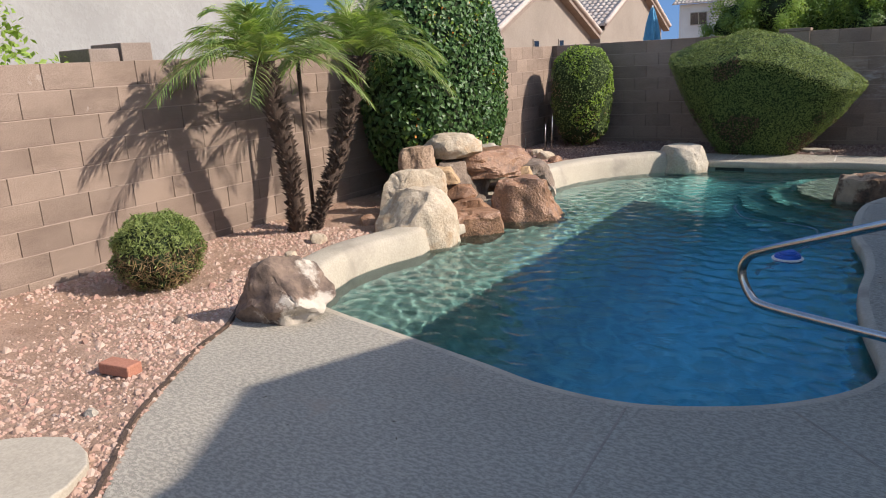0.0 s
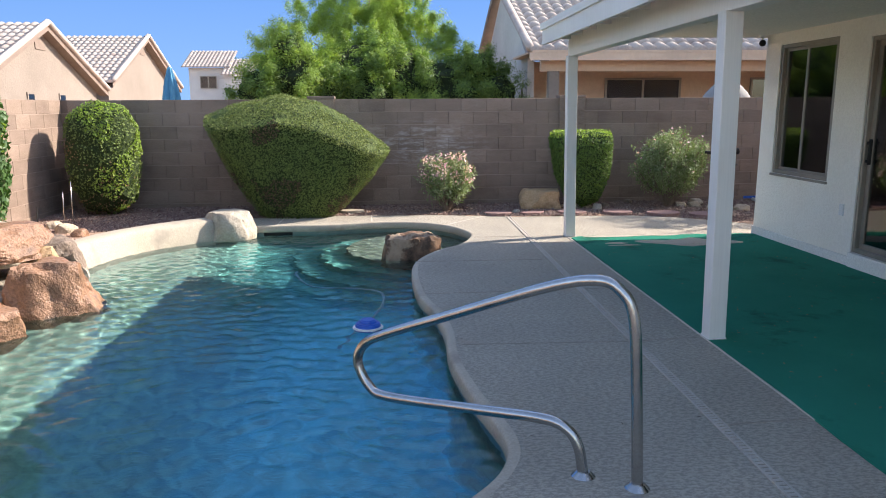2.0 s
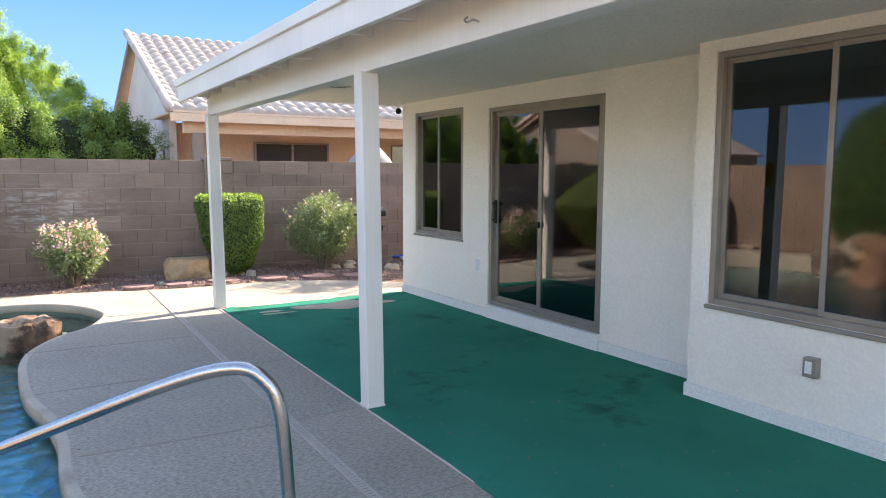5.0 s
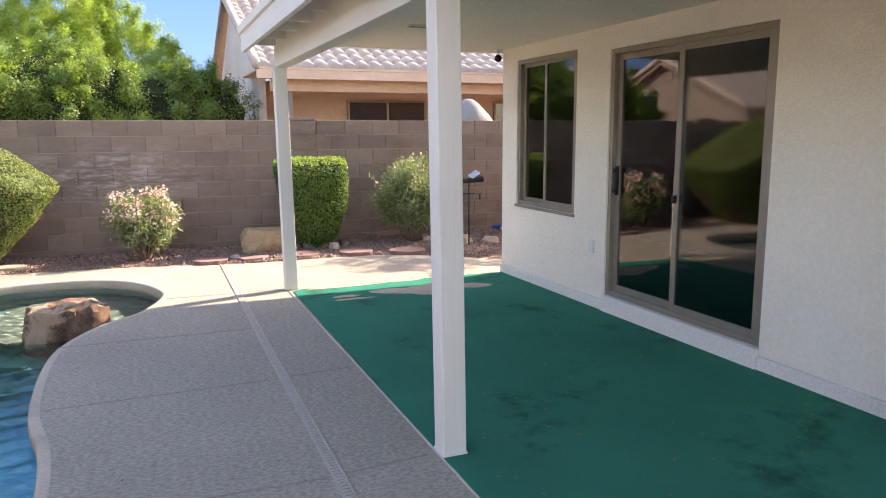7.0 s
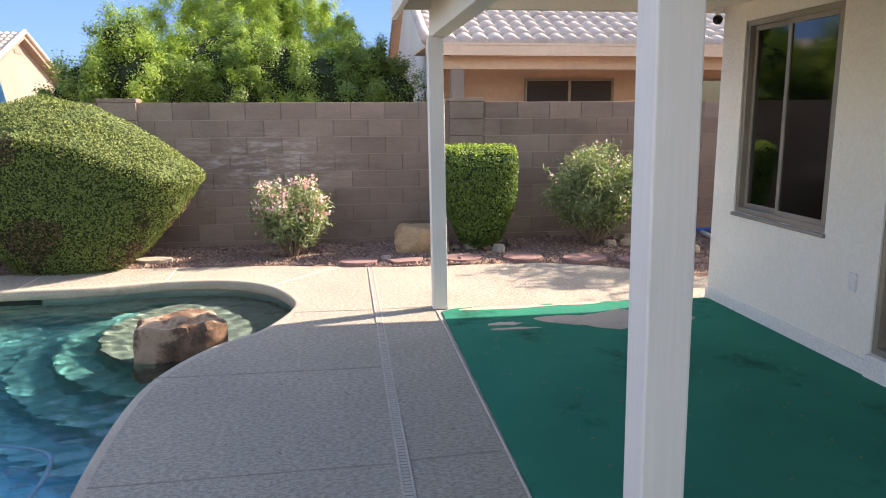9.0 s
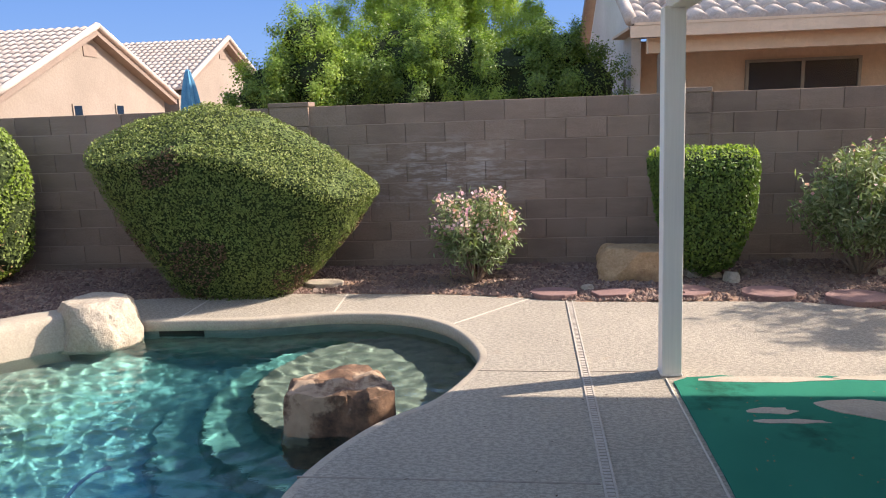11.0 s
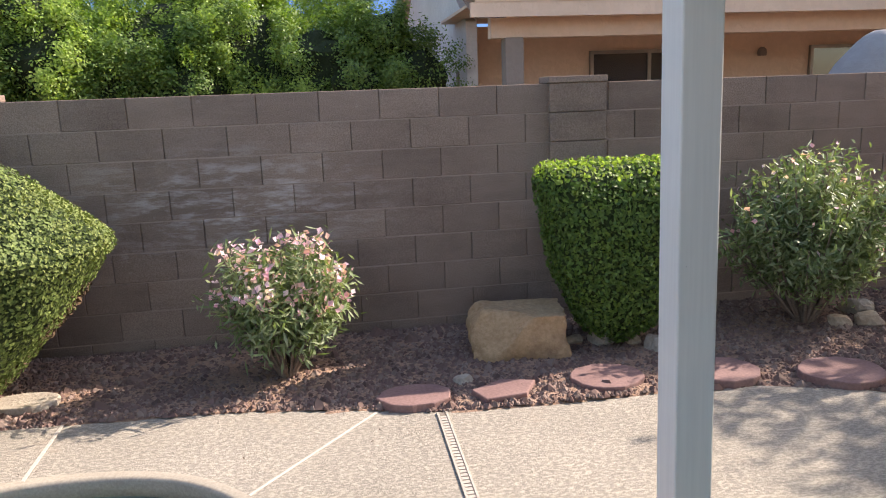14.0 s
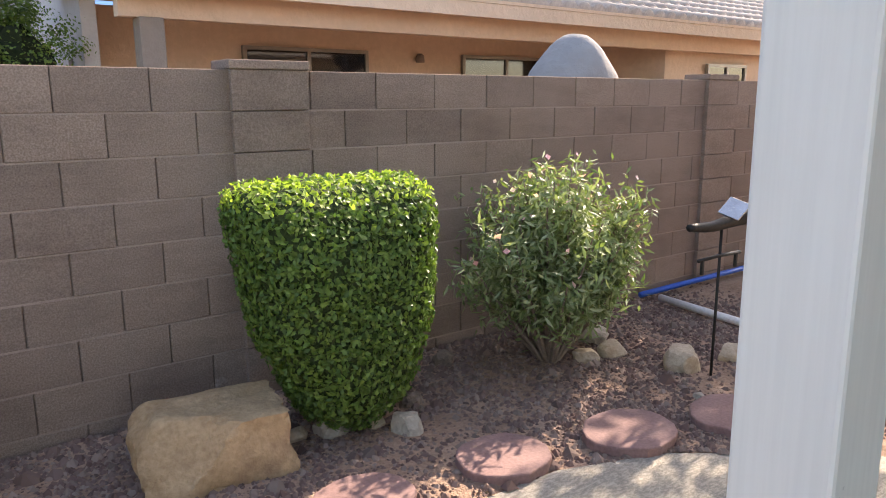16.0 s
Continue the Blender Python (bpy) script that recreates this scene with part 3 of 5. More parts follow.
DECK_EDGE = [(-3.5, -19), (3.0, -19), (3.0, -2.6), (2.45, -2.1), (2.0, -1.75), (1.5, -1.56), (0.9, -1.53), (0.27, -1.53), (-0.32, -1.47), (-0.73, -1.35), (-1.24, -1.24), (-2.07, -1.17), (-2.93, -1.15),
             (-3.75, -1.25), (-4.6, -1.35), (-5.1, -2.1), (-5.5, -3.0), (-5.65, -4.2), (-5.6, -5.5), (-5.5, -6.8), (-5.62, -7.6), (-5.66, -8.2), (-5.5, -8.9), (-5.2, -9.25),
             (-4.94, -9.57), (-4.8, -9.92), (-4.6, -10.26), (-4.33, -10.69), (-3.87, -11.18), (-3.7, -11.6), (-3.5, -13)]

deck = tagged(part("pavement_deck", sheet_with_hole(DECK_EDGE, offset(POOL, 0.06), 0.0), MAT_DECK), "beige textured cool-deck paving around the pool", "deck", kind="structure")
v, f = swept(POOL, [(0.061, 0.0005), (0.022, -0.001), (0.008, -0.006), (0.001, -0.018), (0.0, -0.05), (0.0, -0.088), (0.006, -0.094), (0.05, -0.095)])
data_part("bullnose_edge", v, f, MAT_COPING, deck, "rounded deck edge", smooth=True)
v, f = swept(np.array(DECK_EDGE), [(0.0, 0.0), (0.0, -0.12)])
data_part("slab_side", v, f, MAT_COPING, deck)

pool = thing("swimming_pool", "freeform pool with plaster tinted by depth and clear water", "pool", kind="structure")
v, f = swept(POOL, [(0.05, -0.09), (0.045, -0.26)])
data_part("waterline_band", v, f, MAT_TILE, pool, "band of dark waterline tile", smooth=True)
v, f = swept(POOL, [(0.045, -0.26), (0.03, -0.6), (0.0, -1.2), (-0.05, -1.9)])
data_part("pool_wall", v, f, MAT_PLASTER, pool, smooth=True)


def floor_depth(x, y):
    """Depth of the pool: deep in the middle, shelving at the west side, with curved steps round the cove."""
    d = math.hypot(x + 1.55, y + 2.75)
    deep = -1.12 - 0.25 * min(1, max(0, (-y - 3.4) / 2.6))
    west = min(1.0, max(0.0, (x + 4.35) / 1.8))
    west = west * west * (3 - 2 * west)
    z = -0.40 + (deep + 0.40) * west
    for r, s in ((0.98, -0.36), (1.30, -0.60), (1.63, -0.83), (1.98, -1.02)):
        if d < r and y > -4.6:
            return max(z, s)
    return z


gx, gy = np.arange(-5.5, -0.8, 0.025), np.arange(-9.6, -1.6, 0.025)
X, Y = np.meshgrid(gx, gy)
keep = inside(X + 0.0125, Y + 0.0125, offset(POOL, 0.09))
verts = [(x, y, floor_depth(x, y)) for x, y in zip(X.ravel(), Y.ravel())]
w = len(gx)
faces = [(r * w + c, r * w + c + 1, (r + 1) * w + c + 1, (r + 1) * w + c) for r in range(len(gy) - 1) for c in range(w - 1) if keep[r, c]]
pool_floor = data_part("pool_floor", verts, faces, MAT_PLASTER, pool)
pool_floor.cycles.is_caustics_receiver = True
ring = offset(POOL, 0.05)
cell = 0.019
gx, gy = np.arange(-5.5, -0.8, cell), np.arange(-9.7, -1.6, cell)
X, Y = np.meshgrid(gx, gy)
wave = np.zeros(X.shape)
wr = np.random.default_rng(21)
for k in range(64):
    length = wr.uniform(0.075, 0.21)
    a = wr.normal(1.35, 0.75)
    wave += 0.0021 * length * np.sin(2 * math.pi / length * (X * math.cos(a) + Y * math.sin(a) + 0.05 * np.sin(3.1 * X + 2.3 * Y)) + wr.uniform(0, 6.28))
keep = inside(X + cell / 2, Y + cell / 2, ring)
w = len(gx)
faces = [(r * w + c, r * w + c + 1, (r + 1) * w + c + 1, (r + 1) * w + c) for r in range(len(gy) - 1) for c in range(w - 1) if keep[r, c]]
water = tagged(data_part("water", np.stack([X.ravel(), Y.ravel(), WATER_Z + wave.ravel()], 1).tolist(), faces, MAT_WATER, smooth=True), "clear rippled blue pool water", "water", kind="structure")
water.cycles.is_caustics_caster = True

ground = tagged(part("ground", sheet_with_hole([(-400, -400), (400, -400), (400, 400), (-400, 400)], offset(POOL, 0.25), -0.1), MAT_SOIL), "dry brown desert soil", "ground", kind="structure")


def bed(name, x0, x1, y0, y1, step, label):
    """Uneven soil beside the deck."""
    gx, gy = np.arange(x0, x1 + step / 2, step), np.arange(y0, y1 + step / 2, step)
    X, Y = np.meshgrid(gx, gy)
    out = ~inside(X, Y, DECK_EDGE)
    verts = []
    for x, y, o in zip(X.ravel(), Y.ravel(), out.ravel()):
        n = noise.noise(Vector((x * 1.1, y * 1.1, 3))) * 0.02 + noise.noise(Vector((x * 5, y * 5, 9))) * 0.008
        verts.append((x, y, 0.004 + n if o else -0.012))
    w = len(gx)
    wet = inside(X, Y, offset(POOL, 0.2))
    faces = [(r * w + c, r * w + c + 1, (r + 1) * w + c + 1, (r + 1) * w + c) for r in range(len(gy) - 1) for c in range(w - 1) if not wet[r, c]]
    return tagged(data_part(name, verts, faces, MAT_SOIL, smooth=True), label, "ground", kind="structure")


bed("ground_west_bed", -7.0, -3.5, -14.0, -1.2, 0.04, "reddish soil bed along the block wall")
bed("ground_north_bed", -7.0, 7.0, -2.6, 0.0, 0.08, "brown shaded soil bed below the block wall")


def scatter(name, count, x0, x1, y0, y1, size, material, seed, label, density):
    """Loose stones as one sheet of small uneven lumps."""
    rng = np.random.default_rng(seed)
    xs, ys = rng.uniform(x0, x1, count), rng.uniform(y0, y1, count)
    ok = ~inside(xs, ys, DECK_EDGE)
    ok &= np.array([density(x, y) > rng.random() for x, y in zip(xs, ys)])
    xs, ys = xs[ok], ys[ok]
    n = len(xs)
    base = np.array([(1, 0, 0), (0.3, 0.9, 0), (-0.8, 0.6, 0), (-0.85, -0.5, 0), (0.2, -1, 0), (0.35, 0.1, 0.75), (-0.35, -0.1, 0.68)], float)
    tri = np.array([(0, 1, 5), (1, 2, 5), (2, 6, 5), (2, 3, 6), (3, 4, 6), (4, 5, 6), (4, 0, 5)])
    sc = (size * rng.lognormal(0, 0.42, n))[:, None, None]
    a = rng.uniform(0, 6.28, n)
    p = base[None] * rng.uniform(0.7, 1.3, (n, 7, 3)) * sc
    q = np.stack([p[..., 0] * np.cos(a)[:, None] - p[..., 1] * np.sin(a)[:, None], p[..., 0] * np.sin(a)[:, None] + p[..., 1] * np.cos(a)[:, None], p[..., 2]], -1)
    z = np.array([0.005 + noise.noise(Vector((x * 1.1, y * 1.1, 3))) * 0.02 for x, y in zip(xs, ys)]) - 0.002
    q += np.stack([xs, ys, z], -1)[:, None]
    faces = (tri[None] + 7 * np.arange(n)[:, None, None]).reshape(-1, 3)
    return tagged(data_part(name, q.reshape(-1, 3).tolist(), faces.tolist(), material), label, "gravel", kind="stuff")


def pink_density(x, y):
    k = noise.noise(Vector((x * 0.9, y * 0.9, 0))) * 0.9
    edge = 1.3 - 0.55 * abs(x + 4.9 + 0.35 * (y + 9.5))
    return min(1, max(0.10, 0.25 + k + 0.55 * edge)) if y < -7.2 else 0.08


scatter("pink_gravel", 85000, -7.0, -3.5, -13.5, -2.0, 0.0108, MAT_PINK, 3, "pink and tan crushed gravel", pink_density)
scatter("brown_gravel", 90000, -7.0, 4.8, -2.3, -0.02, 0.0115, MAT_BROWN, 4, "dark red-brown crushed gravel", lambda x, y: min(1, max(0.12, 0.75 + 0.9 * noise.noise(Vector((x * 1.2, y * 1.2, 6))))))

# ---- block walls ----
BLOCK_L, BLOCK_H, WALL_TOP = 0.4064, 0.2032, 1.692
wall_north = tagged(part("wall_north", boxes([(-7.16, 14.0, 0.012, 0.15, -0.2, WALL_TOP - 0.002)]), MAT_JOINTDARK), "brown concrete block garden wall, stained, in shade", "wall", kind="structure")
wall_west = tagged(part("wall_west", boxes([(-7.16, -7.012, -22.0, 0.0, -0.2, WALL_TOP - 0.002)]), MAT_JOINTDARK), "tan concrete block garden wall in sun", "wall", kind="structure")
for x in (-3.03, 0.985, 5.0):
    pil = part("pilaster", boxes([(x - 0.206, x + 0.206, -0.034, 0.19, WALL_TOP - (k + 1) * BLOCK_H + 0.002, WALL_TOP - k * BLOCK_H - 0.002) for k in range(9)], 0.005), MAT_BLOCK, wall_north, "stacked pilaster blocks")
    part("cap", box(x - 0.216, x + 0.216, -0.044, 0.2, WALL_TOP, WALL_TOP + 0.045, 0.006), MAT_BLOCK, pil, "flat concrete cap")

# ---- patio and house ----
_rng = random.Random(8)
CARPET_EDGE = [(0.1, -10.2), (2.5, -10.2), (2.5, -3.24)] + [(2.5 - 0.1 * k, -3.22 + 0.02 * _rng.uniform(-1, 1)) for k in range(1, 23)]
CARPET_EDGE += [(0.205 - 0.026 * (k / 25) ** 1.2 + _rng.uniform(-0.003, 0.003) + (0.02 * math.exp(-((k - 44) / 2.5) ** 2)), -3.2 - 0.11 * k) for k in range(1, 62)]
carpet = tagged(part("floor_carpet", prism(CARPET_EDGE, 0.0, 0.009), MAT_CARPET), "worn green outdoor carpet on the patio", "carpet", kind="structure")

house = thing("house", "white stucco house with covered patio", "house", kind="structure")
HX = 2.51
W1 = (-4.623, -3.524, 0.785, 2.23)
DR = (-6.82, -5.115, 0.15, 2.18)
BAY_X, BAY_Y = 2.18, -8.04
W2 = (-9.75, -8.18, 0.665, 2.29)
T = 0.2
part("wall", boxes([
    (HX, HX + T, W1[1], -3.2, 0.1, 2.7), (HX, HX + T, DR[1], W1[0], 0.1, 2.7), (HX, HX + T, BAY_Y - 0.1, DR[0], 0.1, 2.7),
    (HX, HX + T, W1[0], W1[1], 0.1, W1[2]), (HX, HX + T, W1[0], W1[1], W1[3], 2.7), (HX, HX + T, DR[0], DR[1], DR[3], 2.7),
    (HX + T, 11.0, -3.4, -3.2, 0.1, 2.7)]), MAT_STUCCO, house, "rough white stucco wall")
part("bay_wall", boxes([
    (BAY_X, BAY_X + T, W2[1], BAY_Y, 0.1, 2.7), (BAY_X, BAY_X + T, -19.0, W2[0], 0.1, 2.7), (BAY_X, BAY_X + T, W2[0], W2[1], 0.1, W2[2]), (BAY_X, BAY_X + T, W2[0], W2[1], W2[3], 2.7),
    (BAY_X + T, HX + T, BAY_Y - T, BAY_Y, 0.1, 2.7)]), MAT_STUCCO, house, "projecting white stucco wall")
part("slab_edge", boxes([(HX - 0.015, HX + 0.1, DR[1], -3.18, -0.05, 0.098), (HX - 0.03, HX + 0.1, DR[0], DR[1], -0.05, 0.146), (HX - 0.015, HX + 0.1, BAY_Y, DR[0], -0.05, 0.098),
                         (BAY_X - 0.015, BAY_X + 0.1, -19.0, BAY_Y + 0.015, -0.05, 0.098), (BAY_X + 0.1, HX - 0.015, BAY_Y - 0.08, BAY_Y + 0.015, -0.05, 0.098)], 0.006), MAT_BASE, house, "white painted slab edge")
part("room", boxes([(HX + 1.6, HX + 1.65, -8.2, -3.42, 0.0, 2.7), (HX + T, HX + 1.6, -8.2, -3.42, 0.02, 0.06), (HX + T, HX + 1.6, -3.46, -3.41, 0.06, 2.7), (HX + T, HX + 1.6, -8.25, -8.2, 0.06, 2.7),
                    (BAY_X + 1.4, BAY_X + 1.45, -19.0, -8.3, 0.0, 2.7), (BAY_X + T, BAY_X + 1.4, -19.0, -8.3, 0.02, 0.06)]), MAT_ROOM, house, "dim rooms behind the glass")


def frame_bars(y0, y1, z0, z1, x, w, t):
    return [(x, x + t, y0, y0 + w, z0, z1), (x, x + t, y1 - w, y1, z0, z1), (x, x + t, y0 + w, y1 - w, z0, z0 + w), (x, x + t, y0 + w, y1 - w, z1 - w, z1)]


def pane(name, x, y0, y1, z0, z1, material, parent, label=""):
    ob = part(name, box(x, x + 0.006, y0, y1, z0, z1), material, parent, label)
    ob.visible_shadow = False
    return ob


def slider(name, label, x, opening, split, category, sill=True, blinds=True, door=False):
    y0, y1, z0, z1 = opening
    ob = thing(name, label, category, kind="structure")
    part("window_frame" if not door else "door_frame", boxes(frame_bars(y0, y1, z0, z1, x + 0.012, 0.042, 0.09), 0.004), MAT_ALU, ob, "weathered bronze aluminium frame")
    s = 0.05 if door else 0.034
    a = part("sash", boxes(frame_bars(split - s / 2, y1 - 0.042, z0 + 0.042, z1 - 0.042, x + 0.055, s, 0.03), 0.003), MAT_ALU, ob)
    pane("pane", x + 0.066, split + s / 2, y1 - 0.042 - s, z0 + 0.042 + s, z1 - 0.042 - s, MAT_GLASS, a)
    b = part("sash", boxes(frame_bars(y0 + 0.042, split + s / 2, z0 + 0.042, z1 - 0.042, x + 0.02, s, 0.03), 0.003), MAT_ALU, ob)
    pane("pane", x + 0.031, y0 + 0.042 + s, split - s / 2, z0 + 0.042 + s, z1 - 0.042 - s, MAT_SCREEN, b, "glass behind a dark insect screen")
    if sill:
        part("window_sill", box(x - 0.02, x + 0.1, y0 - 0.01, y1 + 0.01, z0 - 0.028, z0 - 0.001, 0.005), MAT_ALU, ob)
    if blinds:
        n = int((y1 - y0) / 0.085)
        for i in range(n):
            yy = y0 + 0.05 + (y1 - y0 - 0.1) * i / n
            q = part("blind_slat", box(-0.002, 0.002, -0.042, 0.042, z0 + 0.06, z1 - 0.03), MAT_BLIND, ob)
            q.matrix_world = pose(x + 0.16, yy, 0, 0, 0, 28)
    return ob


slider("window_1", "bronze-framed sliding window with vertical blinds", HX, W1, -4.05, "window")
d1 = slider("door_1", "bronze-framed sliding glass patio door, closed", HX, DR, -5.945, "door", sill=False, door=True)
part("door_handle", boxes([(HX + 0.028, HX + 0.058, -5.205, -5.18, 1.0, 1.24), (HX + 0.01, HX + 0.03, -5.207, -5.178, 1.02, 1.05), (HX + 0.01, HX + 0.03, -5.207, -5.178, 1.19, 1.22)], 0.006), MAT_BLACK, d1, "black pull handle")
part("latch", box(HX - 0.005, HX + 0.02, -5.96, -5.93, 1.0, 1.06, 0.004), MAT_BLACK, d1)
slider("window_2", "large bronze-framed window with pale blinds", BAY_X, W2, -8.95, "window")
side = thing("window_3", "narrow side window of the bay", "window", kind="structure")
part("window_frame", boxes([(BAY_X + 0.13, BAY_X + 0.16, BAY_Y + 0.001, BAY_Y + 0.014, 0.70, 2.30), (BAY_X + 0.30, BAY_X + 0.33, BAY_Y + 0.001, BAY_Y + 0.014, 0.70, 2.30), (BAY_X + 0.16, BAY_X + 0.30, BAY_Y + 0.001, BAY_Y + 0.014, 0.70, 0.73), (BAY_X + 0.16, BAY_X + 0.30, BAY_Y + 0.001, BAY_Y + 0.014, 2.27, 2.30)]), MAT_ALU, side)
part("pane", box(BAY_X + 0.16, BAY_X + 0.30, BAY_Y + 0.001, BAY_Y + 0.007, 0.73, 2.27), MAT_SCREEN, side)

ROOF_S = -10.3
for x, y, nm in ((0.212, -3.155, "near the pool cove"), (0.225, -7.16, "halfway along the patio")):
    post = thing("patio_post", "white painted wooden patio post " + nm, "post", "patio posts")
    part("shaft", box(-0.059, 0.059, -0.059, 0.059, 0.012, 2.14, 0.006), MAT_TRIM, post)
    part("base_plate", box(-0.063, 0.063, -0.063, 0.063, 0.004, 0.02, 0.003), MAT_BASE, post)
    if y < -5:
        part("tag", box(0.0595, 0.068, -0.03, 0.045, 1.40, 1.62, 0.002), MAT_YELLOW, post, "yellow plastic strip")
    post.matrix_world = pose(x, y, 0, 0, -0.8, 0)
part("beam", box(0.15, 0.275, ROOF_S, -3.1, 2.13, 2.395, 0.006), MAT_TRIM, house, "white patio beam")
part("fascia", boxes([(-0.13, -0.09, ROOF_S, -2.95, 2.275, 2.44), (-0.155, -0.09, ROOF_S, -2.93, 2.44, 2.515)], 0.004), MAT_TRIM, house, "white stepped fascia board")
part("rake_board", boxes([(-0.09, HX + 0.2, -2.99, -2.95, 2.36, 2.47)], 0.004), MAT_TRIM, house)
tagged(part("ceiling", box(0.275, HX, ROOF_S, -3.0, 2.365, 2.39), MAT_CEIL), "painted patio ceiling, smooth cream", "ceiling", kind="structure")
n = 14
for i in range(n):
    y = -3.2 - i * 0.52
    part("rafter_tail", box(-0.09, 0.15, y - 0.022, y + 0.022, 2.32, 2.45, 0.003), MAT_TRIM, house)
# Second slab is unseen; its north edge is set by the deck shadow.
part("roof", boxes([(-0.14, HX + 0.3, ROOF_S, -2.96, 2.455, 2.51), (HX - 0.1, 11.5, -19.0, -2.45, 2.62, 2.70)]), MAT_CEIL, house, "flat patio roof deck, with an unseen slab over the house")
# Unseen gable roof, its height and slope taken from its shadow on the deck.
bm = bmesh.new()
a = [bm.verts.new(p) for p in ((1.75, -13.2, 2.57), (11.5, -13.2, 2.57), (11.5, -8.5, 4.14), (1.75, -8.5, 4.14), (1.75, -3.8, 2.57), (11.5, -3.8, 2.57))]
for q in ((0, 1, 2, 3), (3, 2, 5, 4)):
    bm.faces.new([a[i] for i in q])
part("main_roof", bm, MAT_ROOF, house, "low gabled tile roof")


# ---- garden rocks ----
boulder("boulder", "brown weathered boulder with white patches on the deck", (-4.73, -9.27, -0.03), (0.33, 0.27, 0.45), MAT_PATCHY, 29, 30, group="pool boulders", cuts=11, detail=5, top=1.3, flat=0.55)
boulder("boulder", "rounded pale boulder at the pool edge", (-4.12, -2.12, -0.2), (0.38, 0.29, 0.44), MAT_WHITEROCK, 5, 0, group="pool boulders", cuts=1, rough=0.14, detail=5, blocky=0.2)
boulder("boulder", "flat-topped rusty boulder standing in the water", (-1.75, -3.62, -0.5), (0.33, 0.28, 0.66), MAT_WETRUST, 27, 30, group="pool boulders", cuts=2, rough=0.18, top=0.42, detail=5, blocky=0.45)
boulder("boulder", "golden sandstone block beside the hedge", (0.36, -0.68, -0.03), (0.33, 0.22, 0.33), MAT_GOLDROCK, 34, -6, group="bed boulders", cuts=2, top=0.66, detail=5, blocky=0.9, rough=0.16)
FALLS = [((-5.30, -6.95, -0.25), (0.41, 0.33, 0.66), MAT_TANROCK, 147, 35, 2, 0.0, "large pale rounded boulder of the waterfall"),
         ((-4.93, -5.5, -0.45), (0.50, 0.40, 0.76), MAT_REDROCK, 42, 25, 7, 0.35, "wide wet rust-brown waterfall rock"),
         ((-4.99, -6.33, -0.4), (0.27, 0.24, 0.50), MAT_REDROCK, 43, 30, 8, 0.5, "small wet brown waterfall rock"),
         ((-5.60, -6.58, 0.08), (0.36, 0.26, 0.44), MAT_TANROCK, 44, 55, 8, 0.1, "white-capped tan waterfall rock"),
         ((-5.76, -6.2, 0.2), (0.23, 0.22, 0.50), MAT_RUSTTAN, 45, 33, 9, 0.3, "upright orange-tan waterfall rock"),
         ((-5.66, -5.70, 0.52), (0.34, 0.28, 0.26), MAT_TANROCK, 46, 30, 4, 0.0, "pale capstone of the waterfall"),
         ((-5.45, -5.32, 0.27), (0.52, 0.38, 0.30), MAT_REDROCK, 47, 26, 8, 0.5, "rust-brown overhanging ledge rock of the waterfall"),
         ((-5.26, -6.0, -0.12), (0.32, 0.26, 0.28), MAT_REDROCK, 48, 30, 6, 0.6, "flat stepping ledge of the waterfall"),
         ((-5.72, -4.75, 0.12), (0.42, 0.36, 0.44), MAT_WHITEROCK, 49, 25, 9, 0.2, "pale flat rock atop the waterfall"),
         ((-5.36, -4.45, -0.15), (0.36, 0.36, 0.46), MAT_GREYROCK, 50, 20, 8, 0.2, "grey side rock of the waterfall"),
         ((-5.10, -5.15, 0.18), (0.16, 0.14, 0.17), MAT_GOLDROCK, 51, 20, 8, 0.0, "small golden stone wedged in the waterfall"),
         ((-5.44, -6.02, 0.14), (0.24, 0.2, 0.13), MAT_REDROCK, 52, 30, 4, 0.3, "flat brown stone under the ledge"),
         ((-5.54, -6.05, 0.30), (0.17, 0.2, 0.17), MAT_GOLDROCK, 53, 30, 4, 0.0, "orange-brown stone below the pale capstone"),
         ((-5.66, -5.7, -0.1), (0.30, 0.72, 0.60), MAT_GREYROCK, 54, 0, 5, 0.0, "dark rock inside the waterfall pile")]
for at, size, mat, seed, turn, cuts, blocky, label in FALLS:
    boulder("waterfall_rock", label, at, size, mat, seed, turn, "rock", "waterfall rocks", cuts=cuts, detail=5, blocky=blocky, rough=0.22 if cuts > 4 else 0.13)

# ---- raised curbs ----
for k, (line, label) in enumerate(((smooth_path([(-4.8, -8.98), (-5.06, -8.55), (-5.18, -8.1), (-5.16, -7.75), (-5.06, -7.3), (-5.12, -6.95)], 8), "raised pale plaster curb beside the tan boulder"),
                                   (smooth_path([(-5.22, -4.7), (-5.27, -4.2), (-5.15, -3.45), (-4.9, -2.95), (-4.5, -2.5), (-4.25, -2.3)], 8), "raised pale plaster curb at the far end"))):
    prof = [(-0.04, -0.5), (-0.03, -0.1), (0.0, 0.09), (0.02, 0.135), (0.06, 0.155), (0.24, 0.16), (0.28, 0.145), (0.30, 0.11), (0.30, -0.05)]
    prof = [(d, z * (0.62, 0.9)[k] if z > 0 else z) for d, z in prof]
    run = line[::-1]
    v, f = swept(run, prof, False)
    n, m = len(run), len(prof)
    f += [tuple(j * n for j in range(m)), tuple(j * n + n - 1 for j in range(m - 1, -1, -1))]
    tagged(data_part("curb", v, f, MAT_COPING, smooth=True), label, "curb")

